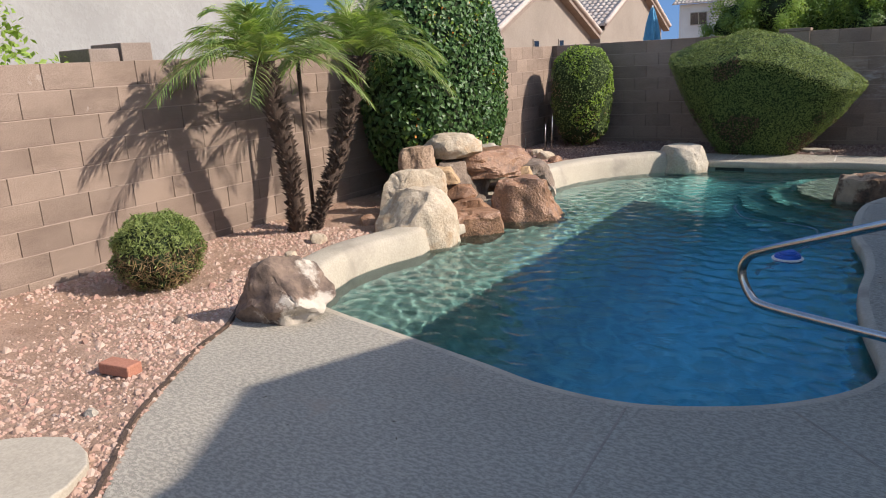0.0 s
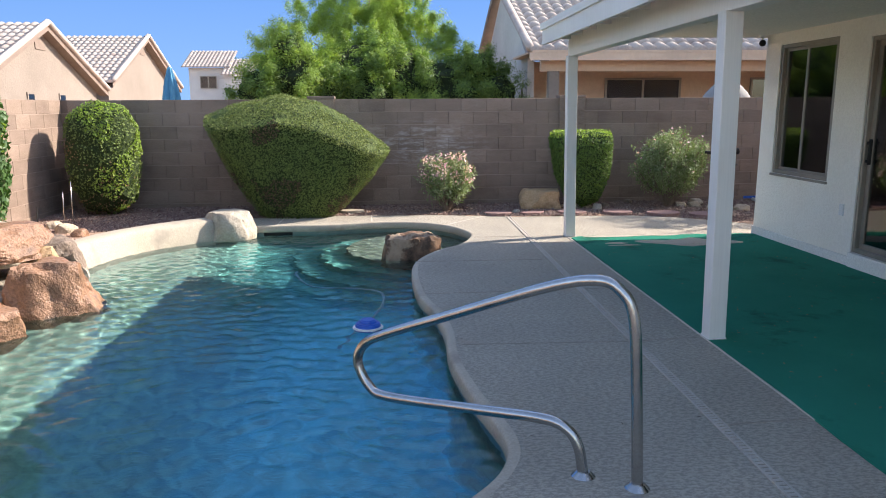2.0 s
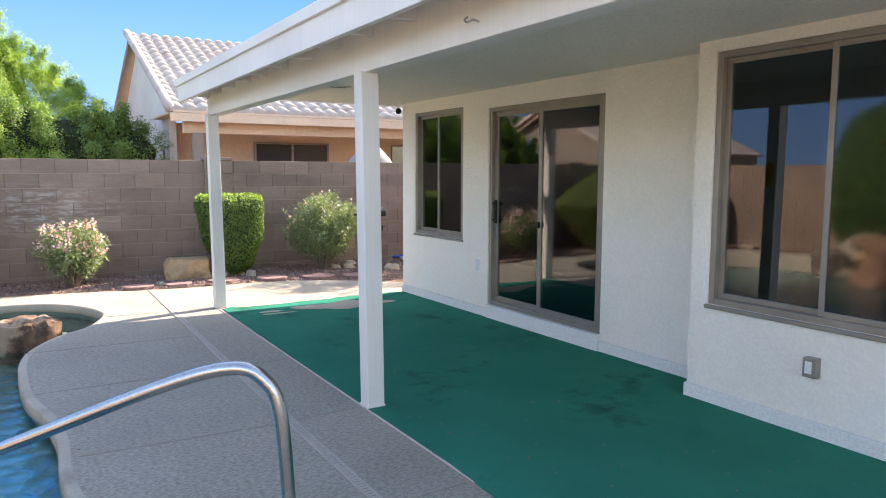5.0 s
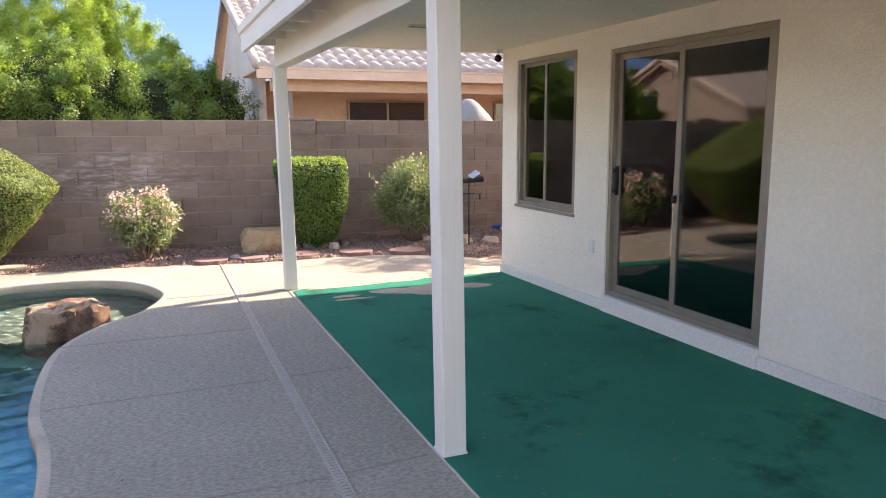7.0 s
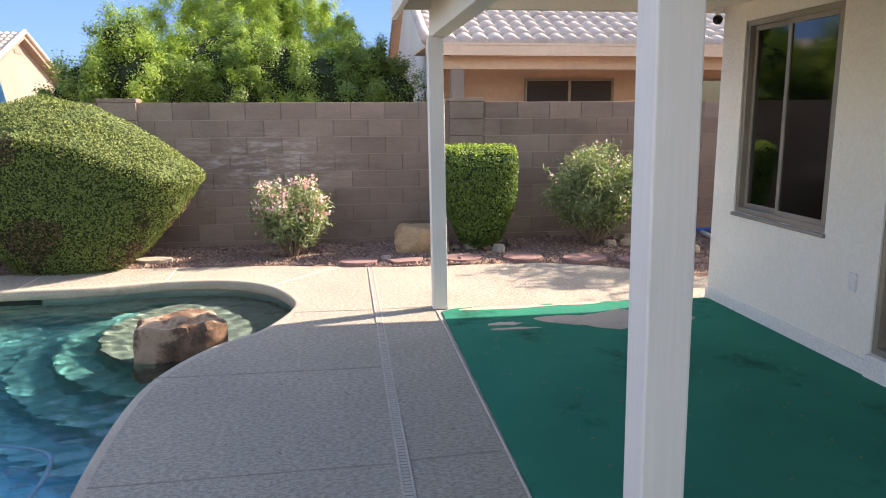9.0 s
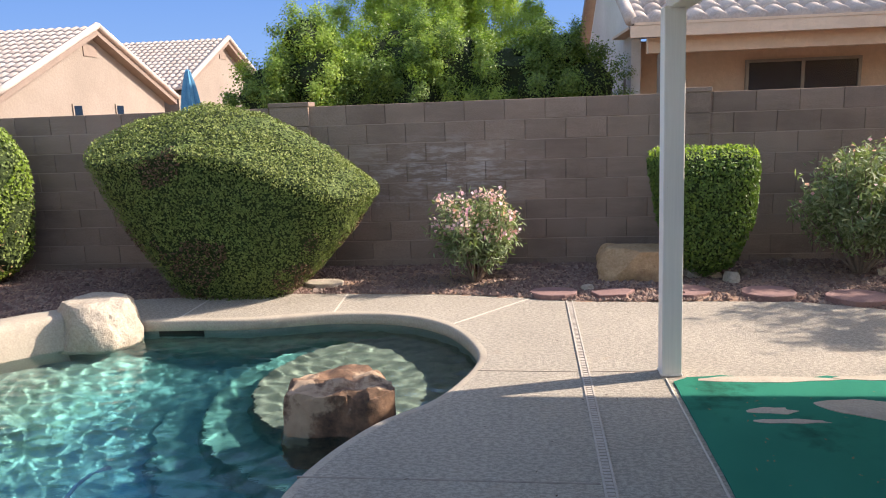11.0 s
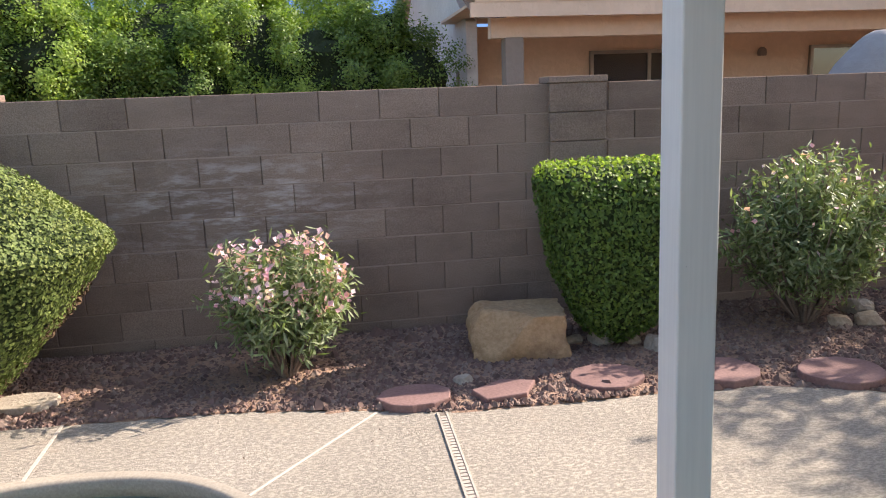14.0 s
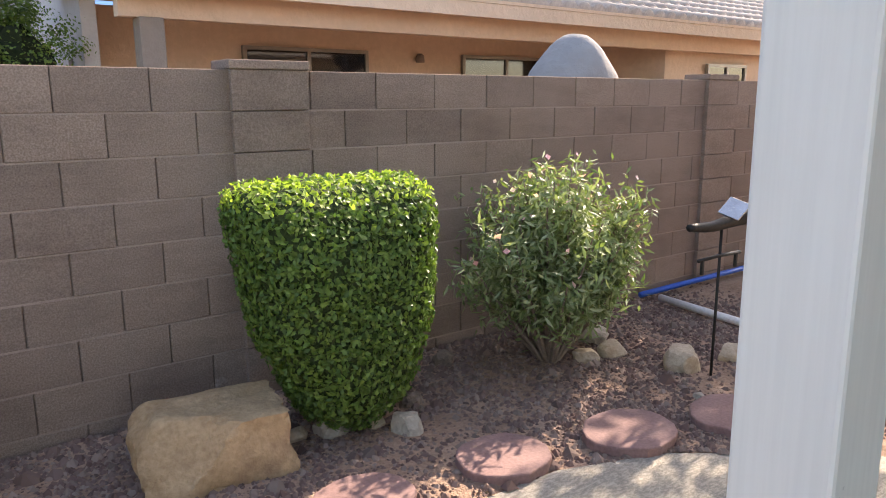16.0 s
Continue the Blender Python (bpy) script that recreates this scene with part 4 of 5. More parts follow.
# ---- handrail ----
rail = thing("handrail", "polished steel pool handrail standing on the deck", "handrail")
A, B = Vector((-0.954, -9.06, 0)), Vector((-1.15, -8.94, 0))
run = Vector((-1.176, 0.715, 0)).normalized()
loop = smooth_path([tuple(A + run * q + Vector((0, 0, z))) for q, z in ((0, 0), (0.02, 0.4), (0.045, 0.72), (0.10, 0.83), (0.2, 0.865), (0.42, 0.81), (0.9, 0.62), (1.2, 0.50), (1.33, 0.43), (1.375, 0.33), (1.31, 0.215), (1.2, 0.18), (0.75, 0.205), (0.42, 0.225), (0.31, 0.2), (0.255, 0.13), (0.23, 0.0))], 8)
v, f = tube(loop, 0.024, 12)
data_part("rail", v, f, MAT_STEEL, rail, smooth=True)
for p in (A, B):
    bm = bmesh.new()
    bmesh.ops.create_cone(bm, cap_ends=True, segments=24, radius1=0.052, radius2=0.03, depth=0.022, matrix=Matrix.Translation(p + Vector((0, 0, 0.012))))
    part("flange", bm, MAT_STEEL, rail, smooth=False)

# ---- plants ----
def wedge_reach():
    """A shrub clipped to an upturned cone with a slanted, gently domed top."""
    zs = (-0.95, -0.6, -0.3, 0.1, 0.6)
    left, right, deep = (-0.50, -0.78, -0.97, -1.17, -1.36), (0.36, 0.74, 1.02, 1.29, 1.40), (0.36, 0.50, 0.60, 0.72, 0.84)
    tx, tz = (-1.4, -0.9, -0.25, 0.3, 0.85, 1.3), (0.54, 0.73, 0.87, 0.74, 0.44, 0.06)

    def holds(p):
        a, b, c = np.interp(p.z, zs, left), np.interp(p.z, zs, right), np.interp(p.z, zs, deep)
        cap = np.interp(p.x, tx, tz) - 0.5 * (math.sqrt(p.y * p.y + 0.02) - 0.14) - 0.05 * p.y * p.y
        return -0.87 < p.z < cap and abs((p.x - (a + b) / 2) / ((b - a) / 2)) ** 3.2 + abs(p.y / c) ** 3.2 < 1

    def reach(d):
        lo, hi = 0.0, 2.2
        for _ in range(13):
            mid = (lo + hi) / 2
            lo, hi = (mid, hi) if holds(d * mid) else (lo, mid)
        return max(lo, 0.05)
    return reach


def dry_spot(q):
    k = noise.noise(q * 5.0)
    high = math.hypot((q.x + 0.38) / 0.30, (q.z - 0.33) / 0.15) + 0.8 * k < 0.9 and q.y < 0
    low = -0.75 < q.z + 0.25 * k < -0.32 and noise.noise(q * 2.4 + Vector((3, 1, 8))) > 0.02
    return high or low


# Sunlit top of the clipped shrub, put into paler leaves.
def lit_top(q):
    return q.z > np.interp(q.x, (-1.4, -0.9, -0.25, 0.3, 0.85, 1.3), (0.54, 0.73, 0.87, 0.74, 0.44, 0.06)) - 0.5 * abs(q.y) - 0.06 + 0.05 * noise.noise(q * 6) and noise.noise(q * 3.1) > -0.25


topiary = clipped_bush("topiary_bush", "huge clipped green shrub with a slanted flat top", (-3.25, -0.95, 0.87), wedge_reach(), (0.025, 0.018), 95000, MAT_BOXLEAF, 3, [("dry_patch", MAT_DEAD, 40000, (0.026, 0.017), dry_spot), ("paler_leaves", MAT_PALELEAF, 60000, (0.023, 0.016), lit_top)], wobble=0.02, stems=3, detail=6, spread=0.24)
sq = [(-0.46, 0.46), (-0.44, 0.56), (0.44, 0.56), (0.47, 0.46), (0.42, -0.1), (0.28, -0.48), (0.05, -0.6), (-0.16, -0.52), (-0.36, -0.1)]
# Leaves above 0.47 are paler: the hedge's sunlit top is in their colour.
clipped_bush("hedge_shrub", "square-topped bright green clipped shrub", (0.99, -0.62, 0.62), polar(sq, 0.31, 3.0), (0.034, 0.022), 34000, MAT_HEDGE, 5, [("paler_leaves", MAT_LIME, 7000, (0.034, 0.022), lambda q: q.z > 0.47)], wobble=0.03, stems=2, detail=5, spread=0.5)
ov = [(-0.5, 0.3), (-0.42, 0.7), (-0.1, 0.86), (0.3, 0.8), (0.5, 0.5), (0.48, -0.1), (0.4, -0.6), (0.1, -0.78), (-0.3, -0.74), (-0.46, -0.3)]
clipped_bush("corner_shrub", "tall yellow-green clipped shrub in the wall corner", (-6.2, -0.6, 0.80), polar(ov, 0.45, 2.3), (0.042, 0.028), 9000, MAT_BOXLEAF, 7, [("yellow_leaves", MAT_LIME, 7000, (0.042, 0.028)), ("dry_patch", MAT_DRY, 2600, (0.03, 0.02), lambda q: noise.noise(q * 2.6) > 0.1 and q.z < 0.35)], wobble=0.05, stems=2)
iv = [(-0.95, 0.6), (-0.8, 1.3), (-0.3, 1.62), (0.4, 1.5), (0.74, 1.0), (0.87, 0.4), (0.84, -0.3), (0.74, -0.75), (0.3, -1.0), (-0.4, -1.05), (-0.85, -0.8), (-1.0, -0.2)]
clipped_bush("climbing_shrub", "large dark glossy shrub with orange berries", (-6.3, -4.9, 1.12), polar([(0.74 * a, b) for a, b in iv], 1.03, 2.6), (0.07, 0.05), 16000, MAT_IVY, 9, [("orange_berries", MAT_ORANGE, 900, (0.035, 0.03)), ("yellow_leaves", MAT_LIME, 2200, (0.05, 0.036))], wobble=0.05, stems=3, spread=0.5)
rd = [(0.3 * math.cos(a), 0.28 * math.sin(a)) for a in np.linspace(0, 2 * math.pi, 14)[:-1]]
clipped_bush("small_shrub", "small round light green shrub on gravel", (-6.12, -9.2, 0.27), polar(rd, 0.29, 2.6), (0.05, 0.009), 13000, MAT_PALELEAF, 13, [("green_leaves", MAT_BOXLEAF, 9000, (0.042, 0.009)), ("dry_growth", MAT_DRY, 2600, (0.09, 0.006), lambda q: q.z < 0.05)], wobble=0.22, spread=1.2, stems=4)


def oleander(label, at, size, leaves, blooms, seed, stems, leaf=(0.105, 0.02), thick=0.011):
    ob = thing("oleander_shrub", label, "shrub", "oleanders")
    rng = np.random.default_rng(seed)
    pts, nrm, flowers = [], [], []
    for i in range(stems):
        a = rng.uniform(0, 6.28)
        lean = rng.uniform(0.05, 1.0) ** 0.6
        tip = Vector((math.cos(a) * size[0] * lean, math.sin(a) * size[1] * lean, size[2] * rng.uniform(0.48, 1.0) * (1 - 0.22 * lean)))
        mid = Vector((tip.x * 0.55, tip.y * 0.55, tip.z * 0.5))
        line = smooth_path([(0.03 * math.cos(a), 0.03 * math.sin(a), -0.02), tuple(mid), tuple(tip)], 6)
        v, f = tube(line, thick, 5, 0.004)
        data_part("stem", v, f, MAT_TWIG, ob, smooth=True)
        along = rng.uniform(0.42, 1.0, leaves // stems) ** 0.8
        for t in along:
            q = line[int(t * (len(line) - 1))]
            pts.append(q + rng.normal(0, 0.06, 3))
            nrm.append((math.cos(a) * 0.5, math.sin(a) * 0.5, 0.8))
        flowers.append(line[-1])
    cloud_part("crown", leaf_cloud(np.array(pts), np.array(nrm), *leaf, rng, 0.9), MAT_OLE, ob)
    fl = np.concatenate([np.array(q) + rng.normal(0, 0.035, (blooms, 3)) for q in flowers])
    cloud_part("blossoms", leaf_cloud(fl, np.tile((0, -0.5, 0.7), (len(fl), 1)), 0.042, 0.038, rng, 0.8), MAT_PINKFL, ob, "pale pink blossoms")
    ob.matrix_world = pose(*at)
    return ob


oleander("small oleander with pale pink flowers on gravel", (-1.10, -0.74, 0.01), (0.41, 0.36, 0.97), 5000, 11, 3, 56, (0.09, 0.018))
oleander("wide grey-green oleander with bare lower stems", (2.42, -0.62, 0.01), (0.62, 0.46, 1.3), 17000, 1, 8, 90, (0.075, 0.019), 0.015)


def palm(label, base, top, seed, fronds=40):
    """A short palm: a stubbly leaning trunk and arching feather fronds."""
    ob = thing("palm_tree", label, "palm tree", "pygmy palms")
    rng = np.random.default_rng(seed)
    base, top = Vector(base), Vector(top)
    line = smooth_path([tuple(base - Vector((0, 0, 0.05))), tuple(base.lerp(top, 0.45) + Vector((0.05, 0.02, -0.03))), tuple(top)], 9)
    v, f = tube(line, 0.055, 10, 0.085)
    data_part("trunk", v, f, MAT_TRUNK, ob, smooth=True)
    verts, faces = [], []
    for k in range(950):
        t = rng.uniform(0, 1)
        p = Vector(line[int(t * (len(line) - 1))]).lerp(Vector(line[min(len(line) - 1, int(t * (len(line) - 1)) + 1)]), rng.random())
        a = rng.uniform(0, 6.28)
        out = Vector((math.cos(a), math.sin(a), 0))
        s = Vector((-math.sin(a), math.cos(a), 0)) * 0.016
        r = 0.045 + 0.032 * t
        i = len(verts)
        verts += [tuple(p + out * r + s), tuple(p + out * r - s), tuple(p + out * (r + rng.uniform(0.025, 0.07)) + Vector((0, 0, rng.uniform(0.02, 0.075)))), tuple(p + out * r + Vector((0, 0, 0.035)))]
        faces += [(i, i + 1, i + 2), (i, i + 2, i + 3), (i + 1, i + 3, i + 2)]
    tagged(data_part("frond_stub", verts, faces, MAT_TRUNK, ob, "stubs of old fronds"), kind="stuff")
    for k in range(fronds):
        a = 2.4 * k + rng.uniform(-0.25, 0.25)
        age = (k + rng.uniform(0, 1)) / fronds
        up = 1.45 - 1.1 * age
        ln = rng.uniform(0.9, 1.15) * (0.85 + 0.15 * age)
        out = Vector((math.cos(a) * math.cos(up), math.sin(a) * math.cos(up), math.sin(up)))
        droop = rng.uniform(0.28, 0.5) + 0.3 * age
        twist = rng.uniform(-0.25, 0.25)
        flat = Vector((-math.sin(a), math.cos(a), 0))
        rach = [top + out * ln * t + flat * (twist * ln * t * t) + Vector((0, 0, -droop * ln * t ** 2.2)) for t in np.linspace(0, 1, 14)]
        fv, ff = tube(rach, 0.009, 4, 0.002)
        nleaf = 50
        for j in range(nleaf):
            t = 0.16 + 0.84 * j / nleaf
            x = t * 13
            i0 = int(min(x, 12))
            p = rach[i0].lerp(rach[i0 + 1], x - i0)
            d = (rach[i0 + 1] - rach[i0]).normalized()
            sd = d.cross(Vector((0, 0, 1))).normalized()
            ll = (0.25 * math.sin(math.pi * min(1, 0.2 + 0.72 * t)) ** 0.7 + 0.03) * rng.uniform(0.85, 1.15)
            for sgn in (-1, 1):
                w = (sd * sgn + d * (0.55 + 0.7 * t) + Vector((rng.normal(0, 0.09), rng.normal(0, 0.09), 0.22 + rng.normal(0, 0.14)))).normalized()
                m = p + w * ll * 0.5 + Vector((0, 0, -0.06 * ll))
                e = p + w * ll * 0.93 + Vector((0, 0, -0.3 * ll))
                q = (d * 0.8 + Vector((0, 0, 0.35))).normalized() * 0.0048
                i = len(fv)
                fv += [tuple(p - q * 0.6), tuple(p + q * 0.6), tuple(m + q), tuple(m - q), tuple(e)]
                ff += [(i, i + 1, i + 2, i + 3), (i + 3, i + 2, i + 4)]
        data_part("frond", fv, ff, MAT_FROND, ob)
    return ob


palm("pygmy date palm leaning over the gravel", (-6.38, -7.45, 0.0), (-6.1, -7.95, 1.6), 2, 30)
palm("pygmy date palm leaning beside its twin", (-6.28, -7.36, 0.0), (-5.95, -6.82, 1.62), 6, 30)
v, f = tube([(-6.38, -7.2, -0.02), (-6.39, -7.2, 0.8), (-6.4, -7.2, 1.65)], 0.02, 8)
tagged(data_part("garden_stake", v, f, MAT_TRUNK, smooth=True), "dark wooden stake between the palms", "stake")


def tree(label, at, lobes, count, leaf, material, seed, trunk=1.4, second=None, core=True):
    """A trunk, a limb to every lobe of the crown, and sprays of leaves that stand off a dark inside."""
    ob = thing("garden_tree", label, "tree", "trees beyond the wall")
    rng = np.random.default_rng(seed)
    v, f = tube([(0, 0, -0.1), (0.05, 0.03, trunk * 0.5), (0, 0, trunk)], 0.11, 8, 0.06)
    data_part("trunk", v, f, MAT_TWIG, ob, smooth=True)
    pts, nrm, paler = [], [], []
    for (x, y, z, r) in lobes:
        v, f = tube([(0, 0, trunk * 0.8), (x * 0.5, y * 0.5, (trunk + z) / 2), (x, y, z)], 0.045, 6, 0.015)
        data_part("limb", v, f, MAT_TWIG, ob, smooth=True)
        reach = lambda d, r=r: r * (1 + 0.25 * noise.noise(d * 2.1 + Vector((x, y, z))))
        # Dark body blocks light and deepens the gaps between sprays.
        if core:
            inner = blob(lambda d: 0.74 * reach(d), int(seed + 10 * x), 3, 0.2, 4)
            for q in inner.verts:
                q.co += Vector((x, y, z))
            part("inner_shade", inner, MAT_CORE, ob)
        n = int(85 * r * r * (1 if core else 0.75)) + 6
        c, cn = on_surface(blob(reach, int(seed + 10 * x), 3, 0.16, 4), n, rng, 0.12 * r)
        per = max(4, int(1.6 * count * r * r / n))
        for ci, ni in zip(c, cn):
            axis = ni * 0.8 + np.array((0, 0, 0.55)) + rng.normal(0, 0.3, 3)
            axis /= np.linalg.norm(axis)
            size = rng.uniform(0.09, 0.2)
            k = int(per * rng.uniform(0.5, 1.5))
            q = rng.normal(0, 1, (k, 3)) * size * 0.55
            along = rng.uniform(-0.9, 1.0, k)[:, None] * size * 1.5
            q = q * (1 - 0.35 * along / (size * 1.5)) + axis * along
            pts.append(ci + q + (x, y, z))
            nrm.append(np.tile(axis * 0.7 + (0, 0, 0.3), (k, 1)) + q / size * 0.5)
            # Outward leaves of about half the sprays take the second material.
            paler.append(np.full(k, rng.random() < 0.5) & (along[:, 0] > -0.2 * size))
    pts, nrm, paler = np.concatenate(pts), np.concatenate(nrm), np.concatenate(paler)
    if not second:
        paler[:] = False
    cloud_part("crown", leaf_cloud(pts[~paler], nrm[~paler], *leaf, rng, 0.6), material, ob)
    if second:
        cloud_part("paler_leaves", leaf_cloud(pts[paler], nrm[paler], *leaf, rng, 0.6), second, ob)
    ob.matrix_world = pose(*at)
    return ob


tree("small citrus tree beyond the wall", (-4.2, 4.4, 0), [(-0.5, 0, 1.9, 0.6), (0.3, 0, 2.2, 0.62), (0.1, 0, 2.75, 0.42), (0.8, 0.2, 1.75, 0.5)], 32000, (0.046, 0.028), MAT_TREE, 31, 1.2, MAT_LIME)
tree("broad leafy tree beyond the wall", (-2.6, 5.2, 0), [(-1.2, 0, 2.0, 0.75), (-0.2, 0, 2.2, 0.9), (0.9, 0, 2.1, 0.85), (0.3, -0.4, 1.7, 0.8), (-0.7, -0.4, 1.7, 0.8), (1.5, -0.2, 1.8, 0.7), (0.2, 0.3, 2.6, 0.6)], 31000, (0.046, 0.028), MAT_TREE, 37, 1.4, MAT_LIME)
tree("dark leafy tree beside the neighbour's wall", (-0.3, 4.9, 0), [(-0.5, 0, 2.1, 0.6), (0.3, 0, 2.3, 0.55), (0.75, -0.2, 1.9, 0.5), (0.0, -0.2, 1.7, 0.55)], 30000, (0.044, 0.027), MAT_TREE, 41, 1.2)
tree("tall feathery light green tree far behind", (-2.9, 9.0, 0), [(-1.2, 0, 3.4, 1.0), (0.2, 0, 3.9, 1.1), (1.2, 0, 3.6, 1.0), (0.5, 0, 4.6, 0.8), (2.0, 0, 3.2, 0.8), (-2.0, 0, 2.9, 0.8), (0.6, -0.3, 3.1, 0.9)], 24000, (0.06, 0.022), MAT_LIME, 43, 2.4, core=False)

# ---- neighbouring houses ----
def tile_slope(origin, along, up, length, rise, tile=0.26, course=0.36):
    """Curved clay tiles in overlapping courses on a sloping plane."""
    o, a, u = Vector(origin), Vector(along).normalized(), Vector(up).normalized()
    nrm = a.cross(u).normalized()
    if nrm.z < 0:
        nrm = -nrm
    cols, rows = max(1, int(length / tile)), max(1, int(rise / course))
    tile, course = length / cols, rise / rows
    seg = 6
    verts, faces = [], []
    for r in range(rows):
        k = len(verts)
        for e, lift in ((0.0, 0.045), (course * 1.04, 0.008)):
            for c in range(cols * seg + 1):
                h = 0.075 * abs(math.sin(math.pi * (c / seg))) ** 0.8
                verts.append(tuple(o + a * (c * tile / seg) + u * (r * course + e) + nrm * (h + lift)))
        n = cols * seg + 1
        for c in range(n):
            verts.append(tuple(o + a * (c * tile / seg) + u * (r * course) + nrm * 0.0))
        for c in range(n - 1):
            faces.append((k + c, k + c + 1, k + n + c + 1, k + n + c))
            faces.append((k + 2 * n + c, k + 2 * n + c + 1, k + c + 1, k + c))
    return verts, faces


def far_window(parent, cx, y, z0, z1, w):
    ob = part("window", boxes(frame_bars2(cx - w / 2, cx + w / 2, z0, z1, y)), MAT_ALU, parent)
    part("pane", box(cx - w / 2 + 0.04, cx + w / 2 - 0.04, y + 0.03, y + 0.036, z0 + 0.04, z1 - 0.04), MAT_SCREEN, ob)


def frame_bars2(x0, x1, z0, z1, y):
    w, t = 0.05, 0.06
    return [(x0, x0 + w, y, y + t, z0, z1), (x1 - w, x1, y, y + t, z0, z1), (x0 + w, x1 - w, y, y + t, z0, z0 + w), (x0 + w, x1 - w, y, y + t, z1 - w, z1), ((x0 + x1) / 2 - 0.025, (x0 + x1) / 2 + 0.025, y, y + t, z0 + w, z1 - w)]


nb = thing("neighbour_house", "peach stucco house with tile roof behind the wall", "house")
part("wall", boxes([(1.3, 16, 5.6, 5.8, 0, 2.6), (9.6, 16, 3.9, 5.6, 0, 2.6)]), MAT_PEACH, nb, "peach stucco wall")
bm = bmesh.new()
pts = [(1.15, 4.8, 0), (1.15, 12.4, 0), (1.15, 12.4, 2.6), (1.15, 8.6, 4.7), (1.15, 4.8, 2.6)]
lo = [bm.verts.new(p) for p in pts]
hi = [bm.verts.new((p[0] + 0.15, p[1], p[2])) for p in pts]
bm.faces.new(lo)
bm.faces.new(hi[::-1])
for i in range(5):
    bm.faces.new((lo[i], lo[(i + 1) % 5], hi[(i + 1) % 5], hi[i]))
bmesh.ops.recalc_face_normals(bm, faces=bm.faces)
part("gable_wall", bm, MAT_GREYST, nb, "shaded pale gable wall")
part("beam", boxes([(1.2, 16, 3.55, 3.7, 2.28, 2.64)]), MAT_PEACH, nb, "peach patio beam")
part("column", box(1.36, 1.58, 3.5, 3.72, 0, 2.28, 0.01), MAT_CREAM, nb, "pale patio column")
part("soffit", boxes([(0.95, 16, 3.19, 5.6, 2.642, 2.68)]), MAT_PEACH, nb)
part("fascia", boxes([(0.9, 16, 3.2, 3.28, 2.48, 2.64)]), MAT_PEACH, nb)
up = Vector((0, 5.4, 2.25)).normalized()
v, f = tile_slope((0.9, 3.2, 2.66), (1, 0, 0), tuple(up), 14, 5.85)
tagged(data_part("roof_tiles", v, f, MAT_ROOF, nb, "pale pink clay roof tiles", smooth=True), kind="stuff")
v, f = tube([(0.9, 3.2 + up.y * t, 2.72 + up.z * t) for t in np.linspace(0, 5.85, 16)], 0.09, 8)
data_part("rake_tiles", v, f, MAT_ROOF, nb, smooth=True)
bm = bmesh.new()
for s in (-1, 1):
    q = [bm.verts.new((0.95, 8.6, 4.92)), bm.verts.new((0.95, 8.6 + s * 5.4, 2.62)), bm.verts.new((0.95, 8.6 + s * 5.4, 2.45)), bm.verts.new((0.95, 8.6, 4.72))]
    bm.faces.new(q if s > 0 else q[::-1])
    q = [bm.verts.new((0.95, 8.6, 4.74)), bm.verts.new((0.95, 8.6 + s * 5.4, 2.47)), bm.verts.new((1.3, 8.6 + s * 5.4, 2.47)), bm.verts.new((1.3, 8.6, 4.74))]
    bm.faces.new(q)
part("rake_board", bm, MAT_EAVE, nb, "brown rake board and soffit")
far_window(nb, 4.08, 5.53, 0.9, 2.22, 1.85)
far_window(nb, 7.65, 5.53, 0.9, 2.22, 1.85)
far_window(nb, 11.3, 3.82, 0.9, 2.12, 1.2)
sc = part("wall_lamp", rock_mesh((0.07, 0.07, 0.13), 4, 0.05, 0, 2), MAT_EAVE, nb, "brown wall lantern")
sc.matrix_world = pose(5.9, 5.53, 2.08)
w = part("side_window", box(1.13, 1.148, 5.35, 5.5, 1.3, 1.98), MAT_EAVE, nb)

oven = thing("outdoor_oven", "stucco dome oven behind the wall, darkened for shade", "oven")
part("dome", blob(polar([(0.5, -0.5), (0.48, -0.02), (0.32, 0.2), (0.13, 0.38), (0.04, 0.44), (-0.04, 0.44), (-0.13, 0.38), (-0.32, 0.2), (-0.48, -0.02), (-0.5, -0.5)], 0.33, 2.2), 2, 4, 0.01), MAT_DULLST, oven, smooth=True)
part("base", box(-0.48, 0.48, -0.32, 0.32, -1.62, -0.35, 0.02), MAT_DULLST, oven)
oven.matrix_world = pose(3.8, 0.54, 1.60)


